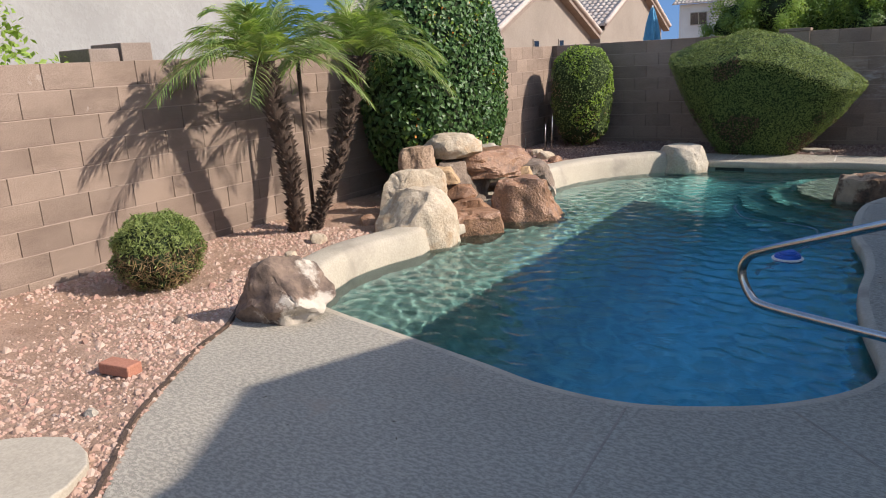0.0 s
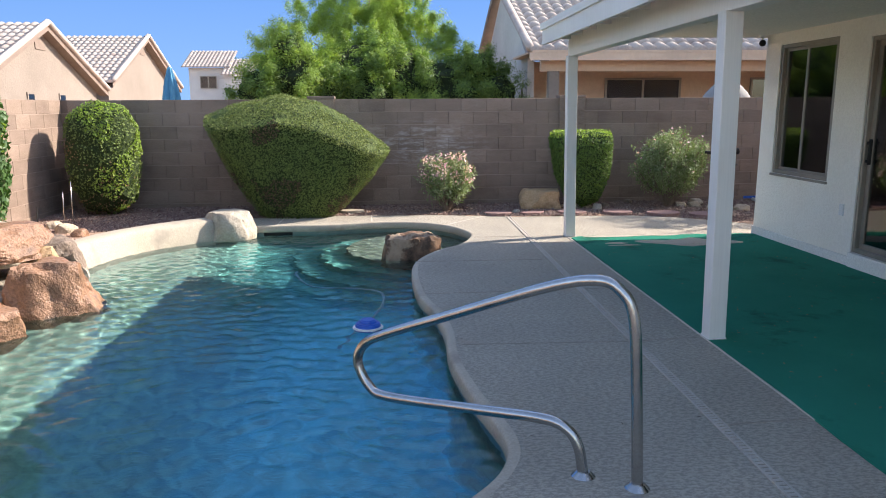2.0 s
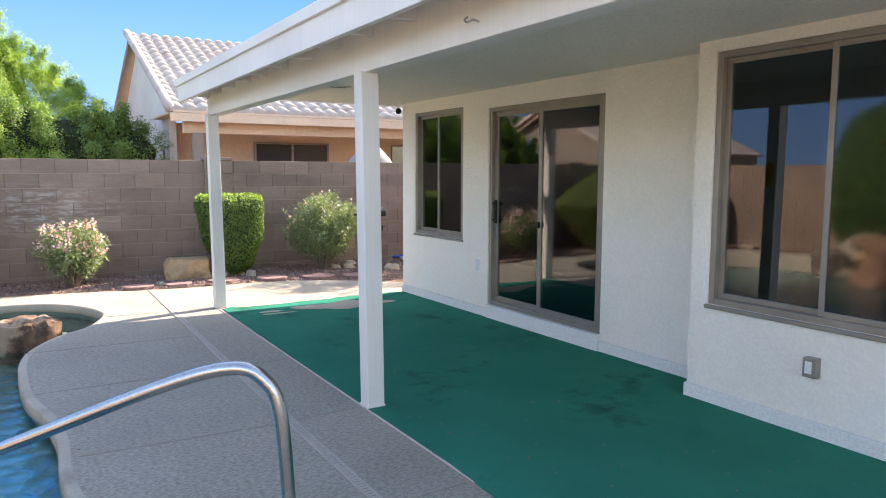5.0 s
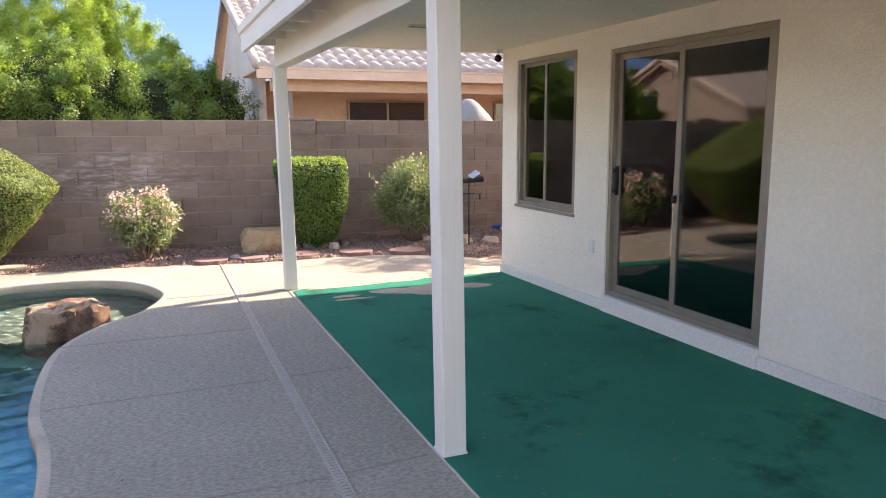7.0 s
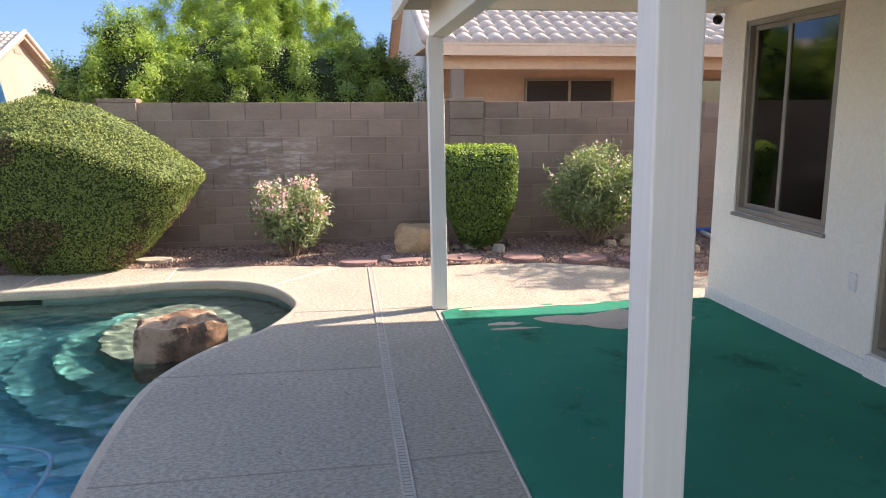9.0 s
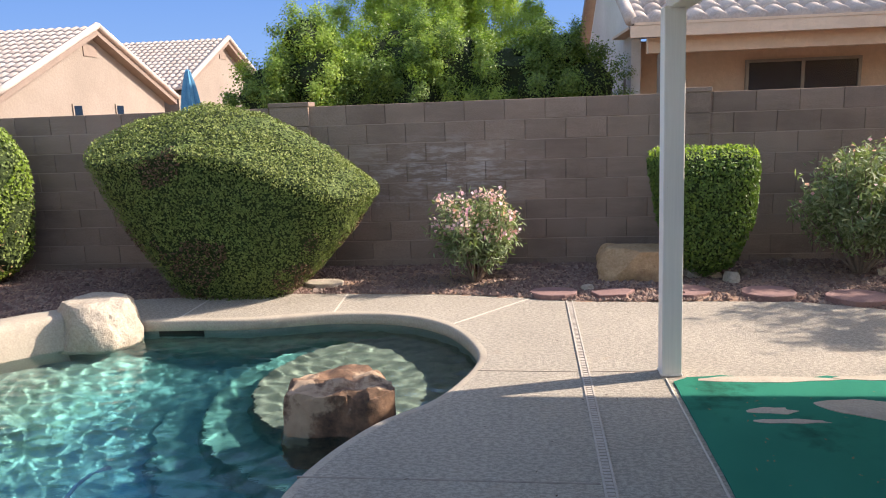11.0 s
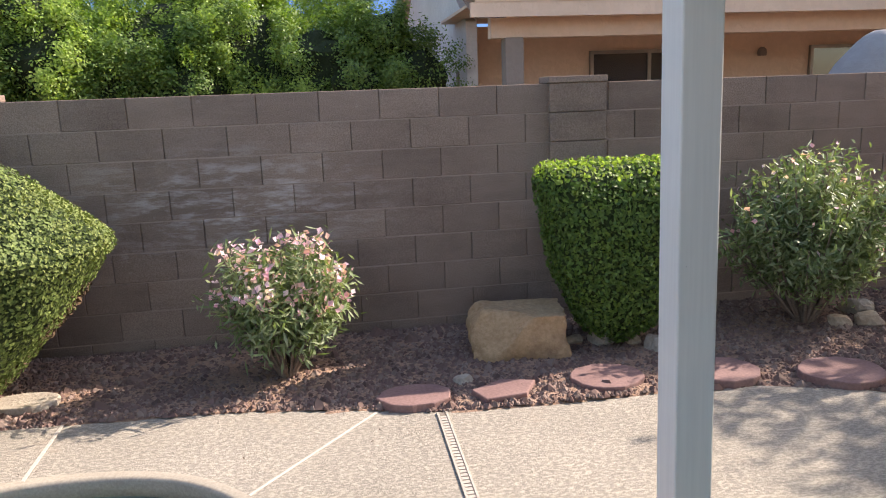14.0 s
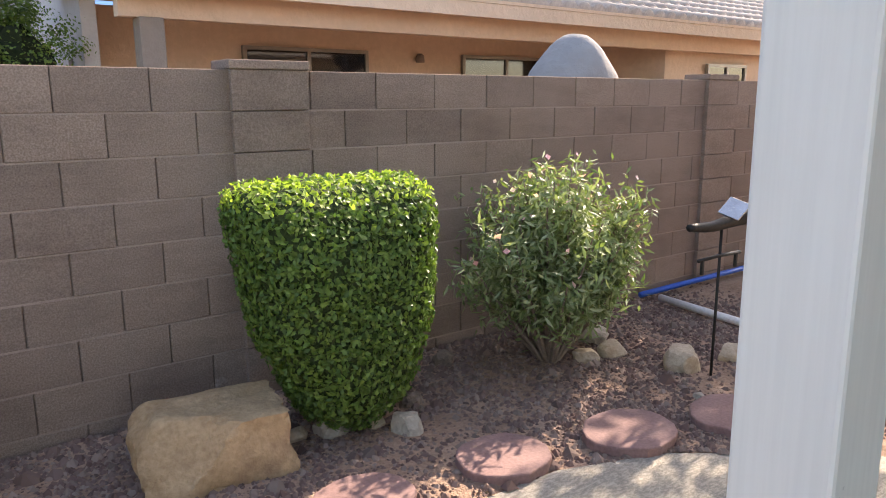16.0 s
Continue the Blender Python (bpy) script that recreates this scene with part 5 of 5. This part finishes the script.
def gable_house(label, x, y, half, eave, peak, deep, windows):
    """A house whose gable end faces east."""
    ob = thing("neighbour_house", label, "house", "far houses")
    bm = bmesh.new()
    pts = [(y - half, 0), (y + half, 0), (y + half, eave), (y, peak), (y - half, eave)]
    lo = [bm.verts.new((x, q[0], q[1])) for q in pts]
    hi = [bm.verts.new((x - deep, q[0], q[1])) for q in pts]
    bm.faces.new(lo)
    bm.faces.new(hi[::-1])
    for i in range(5):
        bm.faces.new((lo[i], hi[i], hi[(i + 1) % 5], lo[(i + 1) % 5]))
    bmesh.ops.recalc_face_normals(bm, faces=bm.faces)
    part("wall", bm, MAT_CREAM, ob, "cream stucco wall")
    k = (peak - eave) / half
    up = Vector((0, 1, k)).normalized()
    ln = (half + 0.35) / up.y
    for s in (-1, 1):
        v, f = tile_slope((x - deep, y + s * (half + 0.35), eave - 0.35 * k + 0.06), (1, 0, 0), (0, -s * up.y, up.z), deep + 0.35, ln)
        tagged(data_part("roof_tiles", v, f, MAT_ROOF, ob, "pink-grey clay roof tiles", smooth=True), kind="stuff")
        v, f = tube([(x + 0.35, y + s * (half + 0.35) * (1 - t), eave - 0.35 * k + (peak - eave + 0.35 * k) * t + 0.14) for t in np.linspace(0, 1, 12)], 0.10, 8)
        data_part("rake_tiles", v, f, MAT_ROOF, ob, smooth=True)
        bm = bmesh.new()
        e = 0.35 * k
        a = [(x + 0.33, y, peak + 0.04), (x + 0.33, y + s * (half + 0.35), eave - e + 0.04), (x + 0.33, y + s * (half + 0.35), eave - e - 0.14), (x + 0.33, y, peak - 0.14)]
        q = [bm.verts.new(p) for p in a]
        bm.faces.new(q)
        q2 = [bm.verts.new((x, p[1], p[2])) for p in a[2:]]
        bm.faces.new((q[3], q[2], q2[0], q2[1]))
        part("rake_board", bm, MAT_EAVE, ob)
    part("vent", box(x + 0.002, x + 0.03, y - 0.35, y + 0.35, peak - 0.75, peak - 0.42), MAT_EAVE, ob, "brown gable vent")
    for wy, z0, z1, ww in windows:
        q = part("window", box(x + 0.002, x + 0.04, wy - ww / 2, wy + ww / 2, z0, z1), MAT_CREAM, ob)
        part("pane", box(x + 0.04, x + 0.046, wy - ww / 2 + 0.06, wy + ww / 2 - 0.06, z0 + 0.06, z1 - 0.06), MAT_SCREEN, q)
    return ob


gable_house("cream stucco house with pink tile roof", -13.5, 14.0, 4.4, 2.35, 4.25, 9.0, [(13.0, 1.0, 2.1, 0.5), (15.3, 1.0, 2.1, 0.5)])
gable_house("cream stucco house with tile roof farther off", -13.4, 24.0, 4.6, 2.7, 4.75, 10.0, [])
far = thing("neighbour_house", "two-storey pale stucco house in the distance", "house", "far houses")
part("wall", boxes([(-16.6, -13.7, 44, 52, 0, 4.5), (-13.9, -11.9, 43, 52, 0, 3.9)]), MAT_GREYST, far)
v, f = tile_slope((-17.0, 43.5, 4.5), (1, 0, 0), (0, 0.92, 0.39), 3.5, 3.4)
tagged(data_part("roof_tiles", v, f, MAT_ROOF, far, smooth=True), kind="stuff")
v, f = tile_slope((-14.0, 42.5, 3.9), (1, 0, 0), (0, 0.92, 0.39), 2.4, 3.2)
tagged(data_part("roof_tiles", v, f, MAT_ROOF, far, smooth=True), kind="stuff")
far_window(far, -15.2, 43.9, 3.0, 3.9, 1.2)

west = thing("neighbour_house", "pale stucco house beyond the sunny block wall", "house", "far houses")
part("wall", boxes([(-16, -10.2, -14.0, -4.4, -0.1, 2.95)]), MAT_DULLST, west)
part("roof", boxes([(-16.4, -9.8, -14.4, -4.0, 2.95, 3.07)]), MAT_EAVE, west, "brown eave")
tree("leafy tree casting dappled shade on the pale house", (-8.3, -8.9, 0), [(0.0, 0.0, 1.65, 0.4), (-0.1, -0.45, 1.9, 0.4), (0.0, -0.9, 2.4, 0.5)], 3000, (0.08, 0.05), MAT_LIME, 47, 1.0, core=False)

umb = thing("patio_umbrella", "closed blue patio umbrella beyond the wall", "umbrella")
v, f = tube([(0, 0, 0), (0, 0, 1.2), (0, 0, 2.62)], 0.02, 8)
data_part("pole", v, f, MAT_WHITEPL, umb, smooth=True)
verts, faces = [], []
for i, (z, r) in enumerate(((1.45, 0.20), (1.8, 0.19), (2.2, 0.13), (2.52, 0.05), (2.58, 0.01))):
    for k in range(24):
        a = 2 * math.pi * k / 24
        rr = r * (1 + 0.22 * math.cos(6 * a))
        verts.append((rr * math.cos(a), rr * math.sin(a), z))
for i in range(4):
    for k in range(24):
        faces.append((i * 24 + k, i * 24 + (k + 1) % 24, (i + 1) * 24 + (k + 1) % 24, (i + 1) * 24 + k))
data_part("canopy", verts, faces, MAT_BLUE, umb, "folded blue canopy")
umb.matrix_world = pose(-7.42, 7.3, 0.02)

# ---- wall blocks ----
half_h, gap = BLOCK_H / 2, 0.0022
block_me = bpy.data.meshes.new("brick")
bm = box(-BLOCK_L / 2 + gap, BLOCK_L / 2 - gap, -0.008, 0.006, -half_h + gap, half_h - gap)
bmesh.ops.bevel(bm, geom=[e for e in bm.edges if all(w.co.y < -0.001 for w in e.verts)], offset=0.004, segments=1, affect="EDGES")
bm.to_mesh(block_me)
bm.free()
block_me.materials.append(MAT_BLOCK)
rng = random.Random(5)


def lay(parent, m):
    ob = new("brick", block_me)
    ob.parent = parent
    ob.matrix_world = m


for c in range(1, 9):
    z = WALL_TOP - c * BLOCK_H
    part("mortar_course", box(-7.0, 14.0, 0.002, 0.03, z - 0.005, z + 0.005), MAT_MORTAR, wall_north)
    part("mortar_course", box(-7.03, -7.002, -22.0, 0.0, z - 0.005, z + 0.005), MAT_MORTAR, wall_west)
for c in range(9):
    z = WALL_TOP - (c + 0.5) * BLOCK_H
    for k in range(-18, 20):
        x = (k + (0.5 if c % 2 == 0 else 0.0)) * BLOCK_L
        if -7.1 < x < 7.6:
            lay(wall_north, pose(x, 0.008 + rng.uniform(-0.002, 0.002), z))
    for k in range(32):
        y = -0.2 - (k + (0.5 if c % 2 else 0.0)) * BLOCK_L
        if y > -12.6:
            lay(wall_west, pose(-7.008 + rng.uniform(-0.002, 0.002), y, z, 0, 0, 90))


# ---- deck details ----
def strip(points, width, z, material, parent, name, label=""):
    """A thin flat ribbon along the points."""
    line = np.array(points, float)
    a, b = open_offset(line, width / 2), open_offset(line, -width / 2)
    n = len(line)
    verts = [(x, y, z) for x, y in a] + [(x, y, z) for x, y in b]
    verts += [(x, y, -0.01) for x, y in a] + [(x, y, -0.01) for x, y in b]
    faces = []
    for i in range(n - 1):
        faces += [(i, i + 1, n + i + 1, n + i), (2 * n + i, 2 * n + i + 1, i + 1, i), (n + i, n + i + 1, 3 * n + i + 1, 3 * n + i)]
    return data_part(name, verts, faces, material, parent, label)


for pts in ([(-0.96, -3.11), (-0.34, -3.13)], [(-0.26, -3.13), (0.16, -3.11)], [(-1.72, -4.47), (-0.35, -4.49)], [(-1.68, -5.79), (-0.37, -5.77)], [(-0.29, -5.75), (0.12, -5.72)],
            [(-1.5, -7.15), (-0.38, -7.19)], [(-0.3, -7.18), (0.12, -7.14)], [(-2.375, -9.56), (-2.326, -10.35), (-2.2, -13.0)], [(-1.72, -9.27), (-1.36, -9.62), (-0.4, -10.6)], [(-0.3, -8.5), (0.12, -8.47)]):
    strip(pts, 0.009, 0.0025, MAT_JOINT, deck, "control_joint")
for pts in ([(-3.49, -1.3), (-3.505, -1.92)], [(-2.25, -1.17), (-2.225, -1.76)], [(-0.61, -1.40), (-1.2, -2.11)]):
    strip(pts, 0.016, 0.0025, MAT_FILLER, deck, "joint_filler", "pale worn joint filler")
strip([(0.172, -3.25), (0.165, -6.0), (0.15, -9.9)], 0.008, 0.0085, MAT_FILLER, deck, "edge_strip", "thin pale strip beside the carpet")
drain = thing("strip_drain", "narrow slotted plastic drain set in the deck", "drain")
line = [(-0.275, -1.49), (-0.295, -3.3), (-0.317, -4.8), (-0.335, -7.2), (-0.36, -11.0)]
strip(line, 0.044, 0.0035, MAT_GRIME, drain, "channel", "dirty drain channel")
for d in (-0.023, 0.023):
    strip(open_offset(np.array(line), d), 0.011, 0.008, MAT_DRAIN, drain, "rim")
rows = []
for k in range(285):
    y = -1.55 - 0.03 * k
    x = np.interp(-y, [-q[1] for q in line], [q[0] for q in line])
    if noise.noise(Vector((0, y * 1.7, 4))) > -0.5:
        rows.append((x - 0.016, x + 0.016, y - 0.0105, y + 0.0105, -0.005, 0.0055))
tagged(part("slats", boxes(rows), MAT_DRAIN, drain), kind="stuff")

tear = smooth_path([(0.86, -3.62), (1.05, -3.56), (1.3, -3.58), (1.5, -3.52), (1.62, -3.46), (1.75, -3.58), (1.95, -3.66), (2.1, -3.78), (1.95, -3.86), (1.75, -3.84), (1.5, -3.98), (1.3, -3.93), (1.1, -3.8), (0.98, -3.74)], 5, True)
tear = [(x + 0.018 * noise.noise(Vector((9 * x, 9 * y, 1))), y + 0.03 * noise.noise(Vector((11 * x, 11 * y, 5)))) for x, y in tear]
tagged(part("carpet_tear", prism(tear, 0.006, 0.013, 0.002), MAT_COPING), "torn patch of carpet showing pale concrete", "carpet tear")
for k, (x, y, w, h) in enumerate(((0.75, -3.27, 0.42, 0.05), (1.35, -3.25, 0.25, 0.04), (0.62, -3.72, 0.13, 0.05), (0.68, -3.85, 0.2, 0.03))):
    rr = random.Random(k)
    pts = [(x + w * math.cos(a) * rr.uniform(0.7, 1.1), y + h * math.sin(a) * rr.uniform(0.6, 1.2)) for a in np.linspace(0, 2 * math.pi, 15)[:-1]]
    tagged(part("worn_patch", prism(pts, 0.006, 0.0115), MAT_COPING), "sun-bleached worn patch on green carpet", "worn patch", "worn patches")
rr = np.random.default_rng(12)
cnt = 260
p = np.stack([rr.uniform(0.3, 2.4, cnt), rr.uniform(-9.5, -3.4, cnt), np.full(cnt, 0.013)], 1)
v, f = leaf_cloud(p, np.tile((0, 0, 1.0), (cnt, 1)), 0.022, 0.010, rr, 0.2)
tagged(data_part("dry_leaf_litter", v.tolist(), f.tolist(), MAT_DRY), "bits of dry leaf scattered on the carpet", "leaf litter", kind="stuff")
cnt = 160
p = np.stack([rr.uniform(-4.2, 0.1, cnt), rr.uniform(-11.5, -1.5, cnt), np.full(cnt, 0.004)], 1)
p = p[~inside(p[:, 0], p[:, 1], offset(POOL, 0.1))]
v, f = leaf_cloud(p, np.tile((0, 0, 1.0), (len(p), 1)), 0.026, 0.008, rr, 0.15)
tagged(data_part("fallen_leaves", v.tolist(), f.tolist(), MAT_TRUNK), "a few dark fallen leaves on the deck", "leaf litter", kind="stuff")

# ---- bed stones ----
def flagstone(label, x, y, rx, ry, seed, material=MAT_PAVER, sides=22, z=-0.006, thick=0.05, turn=0):
    rr = random.Random(seed)
    pts = [(rx * math.cos(a) * rr.uniform(0.95, 1.05), ry * math.sin(a) * rr.uniform(0.95, 1.05)) for a in np.linspace(0, 2 * math.pi, sides + 1)[:-1]]
    ob = part("stepping_stone", prism(pts, 0.0, thick, 0.008), material)
    ob.matrix_world = pose(x, y, z, 0, 0, turn)
    return tagged(ob, label, "stepping stone", "stepping stones")


flagstone("purple-brown oval stepping stone beside the drain", -0.395, -1.31, 0.205, 0.15, 1)
flagstone("angular red flagstone in the gravel", 0.1, -1.34, 0.20, 0.13, 2, sides=5, turn=20)
flagstone("round red-brown stepping stone near the hedge", 0.71, -1.30, 0.21, 0.18, 3)
flagstone("round red-brown stepping stone in dappled shade", 1.37, -1.37, 0.215, 0.19, 4)
flagstone("round red-brown stepping stone by the oleander", 2.0, -1.54, 0.235, 0.2, 5)
flagstone("round red-brown stepping stone at the path end", 2.56, -1.74, 0.24, 0.2, 6)
flagstone("pale tan slab at the foot of the big shrub", -2.55, -0.86, 0.19, 0.12, 7, MAT_WHITEROCK)
flagstone("pale round concrete pad beside the gravel", -4.36, -11.3, 0.36, 0.32, 8, MAT_COPING)
for k, (x, y, r, m) in enumerate(((-0.09, -1.12, 0.062, MAT_WHITEROCK), (0.94, -0.64, 0.11, MAT_WHITEROCK), (1.22, -0.84, 0.10, MAT_WHITEROCK), (1.1, -0.7, 0.08, MAT_TANROCK), (2.9, -0.52, 0.12, MAT_WHITEROCK),
                                 (2.8, -0.78, 0.10, MAT_TANROCK), (2.95, -1.17, 0.15, MAT_TANROCK), (2.64, -1.5, 0.045, MAT_WHITEROCK), (2.6, -0.75, 0.09, MAT_TANROCK), (3.3, -1.3, 0.12, MAT_TANROCK),
                                 (0.75, -0.62, 0.07, MAT_TANROCK), (1.42, -0.6, 0.08, MAT_GREYROCK), (1.9, -0.25, 0.09, MAT_GREYROCK), (-5.75, -8.2, 0.07, MAT_TANROCK), (-5.9, -7.7, 0.10, MAT_TANROCK), (-6.1, -2.3, 0.14, MAT_TANROCK),
                                 (-5.8, -2.6, 0.12, MAT_REDROCK), (-6.4, -2.0, 0.12, MAT_TANROCK), (-5.3, -9.7, 0.05, MAT_GREYROCK), (-4.6, -10.75, 0.045, MAT_WHITEROCK), (-5.9, -6.9, 0.13, MAT_REDROCK))):
    boulder("garden_stone", ("pale" if m is MAT_WHITEROCK else "brown") + " loose stone lying on the gravel", (x, y, -0.01), (r, r * 0.75, r * 0.95), m, 60 + k, 37 * k, "stone", "loose stones", detail=3, cuts=5)
tagged(part("brick_piece", box(-0.11, 0.11, -0.05, 0.05, 0.0, 0.065, 0.008), MAT_BRICK), "weathered red brick lying on gravel", "brick").matrix_world = pose(-4.91, -10.38, 0.005, 0, 0, 8)

# ---- pool equipment ----
fl = thing("chlorine_floater", "blue and white chlorine floater on the water", "pool floater")
for nm, r0, r1, z0, z1, m in (("float_ring", 0.11, 0.095, -0.05, 0.035, MAT_BLUEPL), ("cap", 0.07, 0.06, 0.035, 0.06, MAT_BLUEPL), ("collar", 0.12, 0.12, -0.012, 0.006, MAT_WHITEPL)):
    bm = bmesh.new()
    bmesh.ops.create_cone(bm, cap_ends=True, segments=28, radius1=r0, radius2=r1, depth=z1 - z0, matrix=Matrix.Translation((0, 0, (z0 + z1) / 2)))
    bmesh.ops.bevel(bm, geom=[e for e in bm.edges if abs(e.verts[0].co.z - e.verts[1].co.z) < 1e-5], offset=0.008, segments=2, affect="EDGES")
    part(nm, bm, m, fl)
fl.matrix_world = pose(-2.15, -6.3, WATER_Z + 0.01)
v, f = tube(smooth_path([(-3.0, -3.9, -0.45), (-2.95, -4.3, -0.25), (-2.72, -4.88, -0.17), (-2.3, -5.0, -0.16), (-2.05, -5.2, -0.18), (-2.1, -5.7, -0.35), (-2.4, -6.2, -0.7)], 10), 0.014, 8)
tagged(data_part("pool_hose", v, f, MAT_PALEBLUE, smooth=True), "pale blue ribbed hose drifting in the water", "hose")
sk = thing("skimmer", "skimmer mouth below the pool edge, its shade a black box", "skimmer")
# Solid black box in place of the recess: its shade as colour.
part("mouth", box(-3.68, -3.3, -1.935, -1.85, -0.2, -0.097), MAT_BLACK, sk)

# ---- small fixtures ----
bx = thing("outlet_box", "grey weatherproof outlet box on the bay wall", "outlet")
part("housing", box(BAY_X - 0.055, BAY_X + 0.002, -8.985, -8.905, 0.36, 0.475, 0.006), MAT_ALU, bx)
part("cover", box(BAY_X - 0.062, BAY_X - 0.055, -8.965, -8.925, 0.385, 0.455, 0.002), MAT_WHITEPL, bx, "white flip cover")
ou = thing("wall_outlet", "white outlet plate on the stucco wall", "outlet")
part("plate", box(HX - 0.012, HX + 0.002, -4.96, -4.89, 0.48, 0.595, 0.003), MAT_WHITEPL, ou)
cm = thing("security_camera", "small black security camera under the eave", "camera")
part("bracket", boxes([(2.40, 2.46, -3.26, -3.20, 2.34, 2.366), (2.42, 2.44, -3.24, -3.22, 2.30, 2.34)], 0.003), MAT_WHITEPL, cm)
bm = bmesh.new()
bmesh.ops.create_uvsphere(bm, u_segments=16, v_segments=10, radius=0.038, matrix=Matrix.Translation((2.43, -3.24, 2.275)))
part("lens_housing", bm, MAT_BLACK, cm, smooth=True)
v, f = tube(smooth_path([(0.15, -8.50, 2.21), (0.115, -8.50, 2.215), (0.10, -8.48, 2.205), (0.10, -8.455, 2.22), (0.115, -8.46, 2.235)], 5), 0.005, 6)
tagged(data_part("screw_hook", v, f, MAT_STEEL, smooth=True), "small metal screw hook in the beam", "hook")
vt = thing("ceiling_vent", "small slotted vent in the patio ceiling", "vent")
part("frame", boxes([(0.95, 1.2, -4.62, -4.6, 2.352, 2.366), (0.95, 1.2, -4.52, -4.5, 2.352, 2.366), (0.95, 0.97, -4.6, -4.52, 2.352, 2.366), (1.18, 1.2, -4.6, -4.52, 2.352, 2.366)]), MAT_CEIL, vt)
part("grille", box(0.97, 1.18, -4.6, -4.52, 2.356, 2.366), MAT_EAVE, vt)

lamp = thing("garden_stake_ornament", "black iron stake with a tilted metal top", "garden ornament")
v, f = tube([(0, 0, -0.02), (0, 0, 0.4), (0, 0, 0.85)], 0.009, 6)
data_part("stake", v, f, MAT_BLACK, lamp, smooth=True)
v, f = tube([(-0.2, 0, 0.70), (0, 0, 0.705), (0.2, 0, 0.70)], 0.010, 6)
data_part("crossbar", v, f, MAT_BLACK, lamp, smooth=True)
v, f = tube(smooth_path([(-0.30, 0, 0.89), (-0.1, 0, 0.875), (0.1, 0, 0.89), (0.2, 0, 0.90)], 5), 0.02, 8, 0.05)
data_part("body", v, f, MAT_BLACK, lamp, smooth=True)
q = part("plate", box(-0.07, 0.07, -0.06, 0.06, -0.005, 0.005, 0.003), MAT_STEEL, lamp, "bare metal plate")
q.matrix_world = pose(0.06, -0.03, 0.96, 20, -32, 0)
for sx in (-0.16, 0.16):
    part("hook", box(sx - 0.008, sx + 0.008, -0.008, 0.008, 0.62, 0.70, 0.002), MAT_BLACK, lamp)
lamp.matrix_world = pose(2.95, -1.36, 0.0)
for nm, lab, pts, r, m in (("water_pipe", "white plastic pipe lying on the gravel", [(4.0, -0.25, 0.045), (3.95, -0.7, 0.04), (3.88, -1.4, 0.035)], 0.028, MAT_WHITEPL),
                           ("pool_pole", "blue pool pole lying along the wall", [(3.9, -0.14, 0.06), (5.0, -0.16, 0.07), (6.2, -0.18, 0.08)], 0.022, MAT_BLUEPL)):
    v, f = tube(pts, r, 10)
    tagged(data_part(nm, v, f, m, smooth=True), lab, "pipe")
for k, (x, y, h) in enumerate(((-6.15, -1.95, 0.62), (-6.22, -2.05, 0.5), (-6.42, -2.35, 0.35))):
    v, f = tube([(x, y, -0.02), (x, y, h * 0.5), (x + 0.01, y, h)], 0.006, 6)
    tagged(data_part("wire_stake", v, f, MAT_STEEL if k < 2 else MAT_BLACK, smooth=True), "thin metal garden stake by the corner", "stake", "wire stakes")
shed = thing("roof_box", "dark flat boxes showing above the sunny wall", "box")
part("box", boxes([(-8.4, -7.9, -8.36, -8.05, -0.1, 1.83), (-8.4, -7.9, -8.02, -7.68, -0.1, 1.88)], 0.01), MAT_EAVE, shed)

# unseen side-yard tree, added with lobes placed to shade the bed
tree("unseen tall tree beyond the wall added to cast dappled shade", (7.5, 0.6, 0), [(-0.8, -1.2, 3.5, 0.5), (-0.2, -1.6, 3.6, 0.5), (0.7, -1.3, 3.6, 0.5), (-0.1, -0.8, 3.6, 0.5), (0.1, 0.1, 3.4, 0.55), (0.9, -0.4, 3.6, 0.5), (0.7, 0.3, 4.0, 0.5), (1.8, -0.3, 3.7, 0.55), (0.15, -0.41, 3.4, 0.45), (0.65, -0.11, 3.4, 0.45), (0.95, -0.61, 3.4, 0.45), (0.55, -0.81, 3.4, 0.45), (1.35, 0.0, 3.4, 0.45), (2.4, -0.4, 3.4, 0.65), (3.2, -0.2, 3.4, 0.7), (2.8, 0.5, 3.4, 0.7), (2.4, -1.0, 3.4, 0.6), (3.9, 0.2, 3.4, 0.7), (3.4, -0.9, 3.4, 0.7)], 1700, (0.10, 0.055), MAT_TREE, 53, 2.6, core=False)

edging = strip(smooth_path([(-5.2, -9.27), (-4.95, -9.6), (-4.81, -9.94), (-4.61, -10.28), (-4.34, -10.71), (-3.90, -11.2), (-3.72, -11.62), (-3.51, -13.0)], 8), 0.022, 0.016, MAT_TRUNK, None, "bed_edging")
tagged(edging, "dark plastic edging between deck and gravel", "edging")
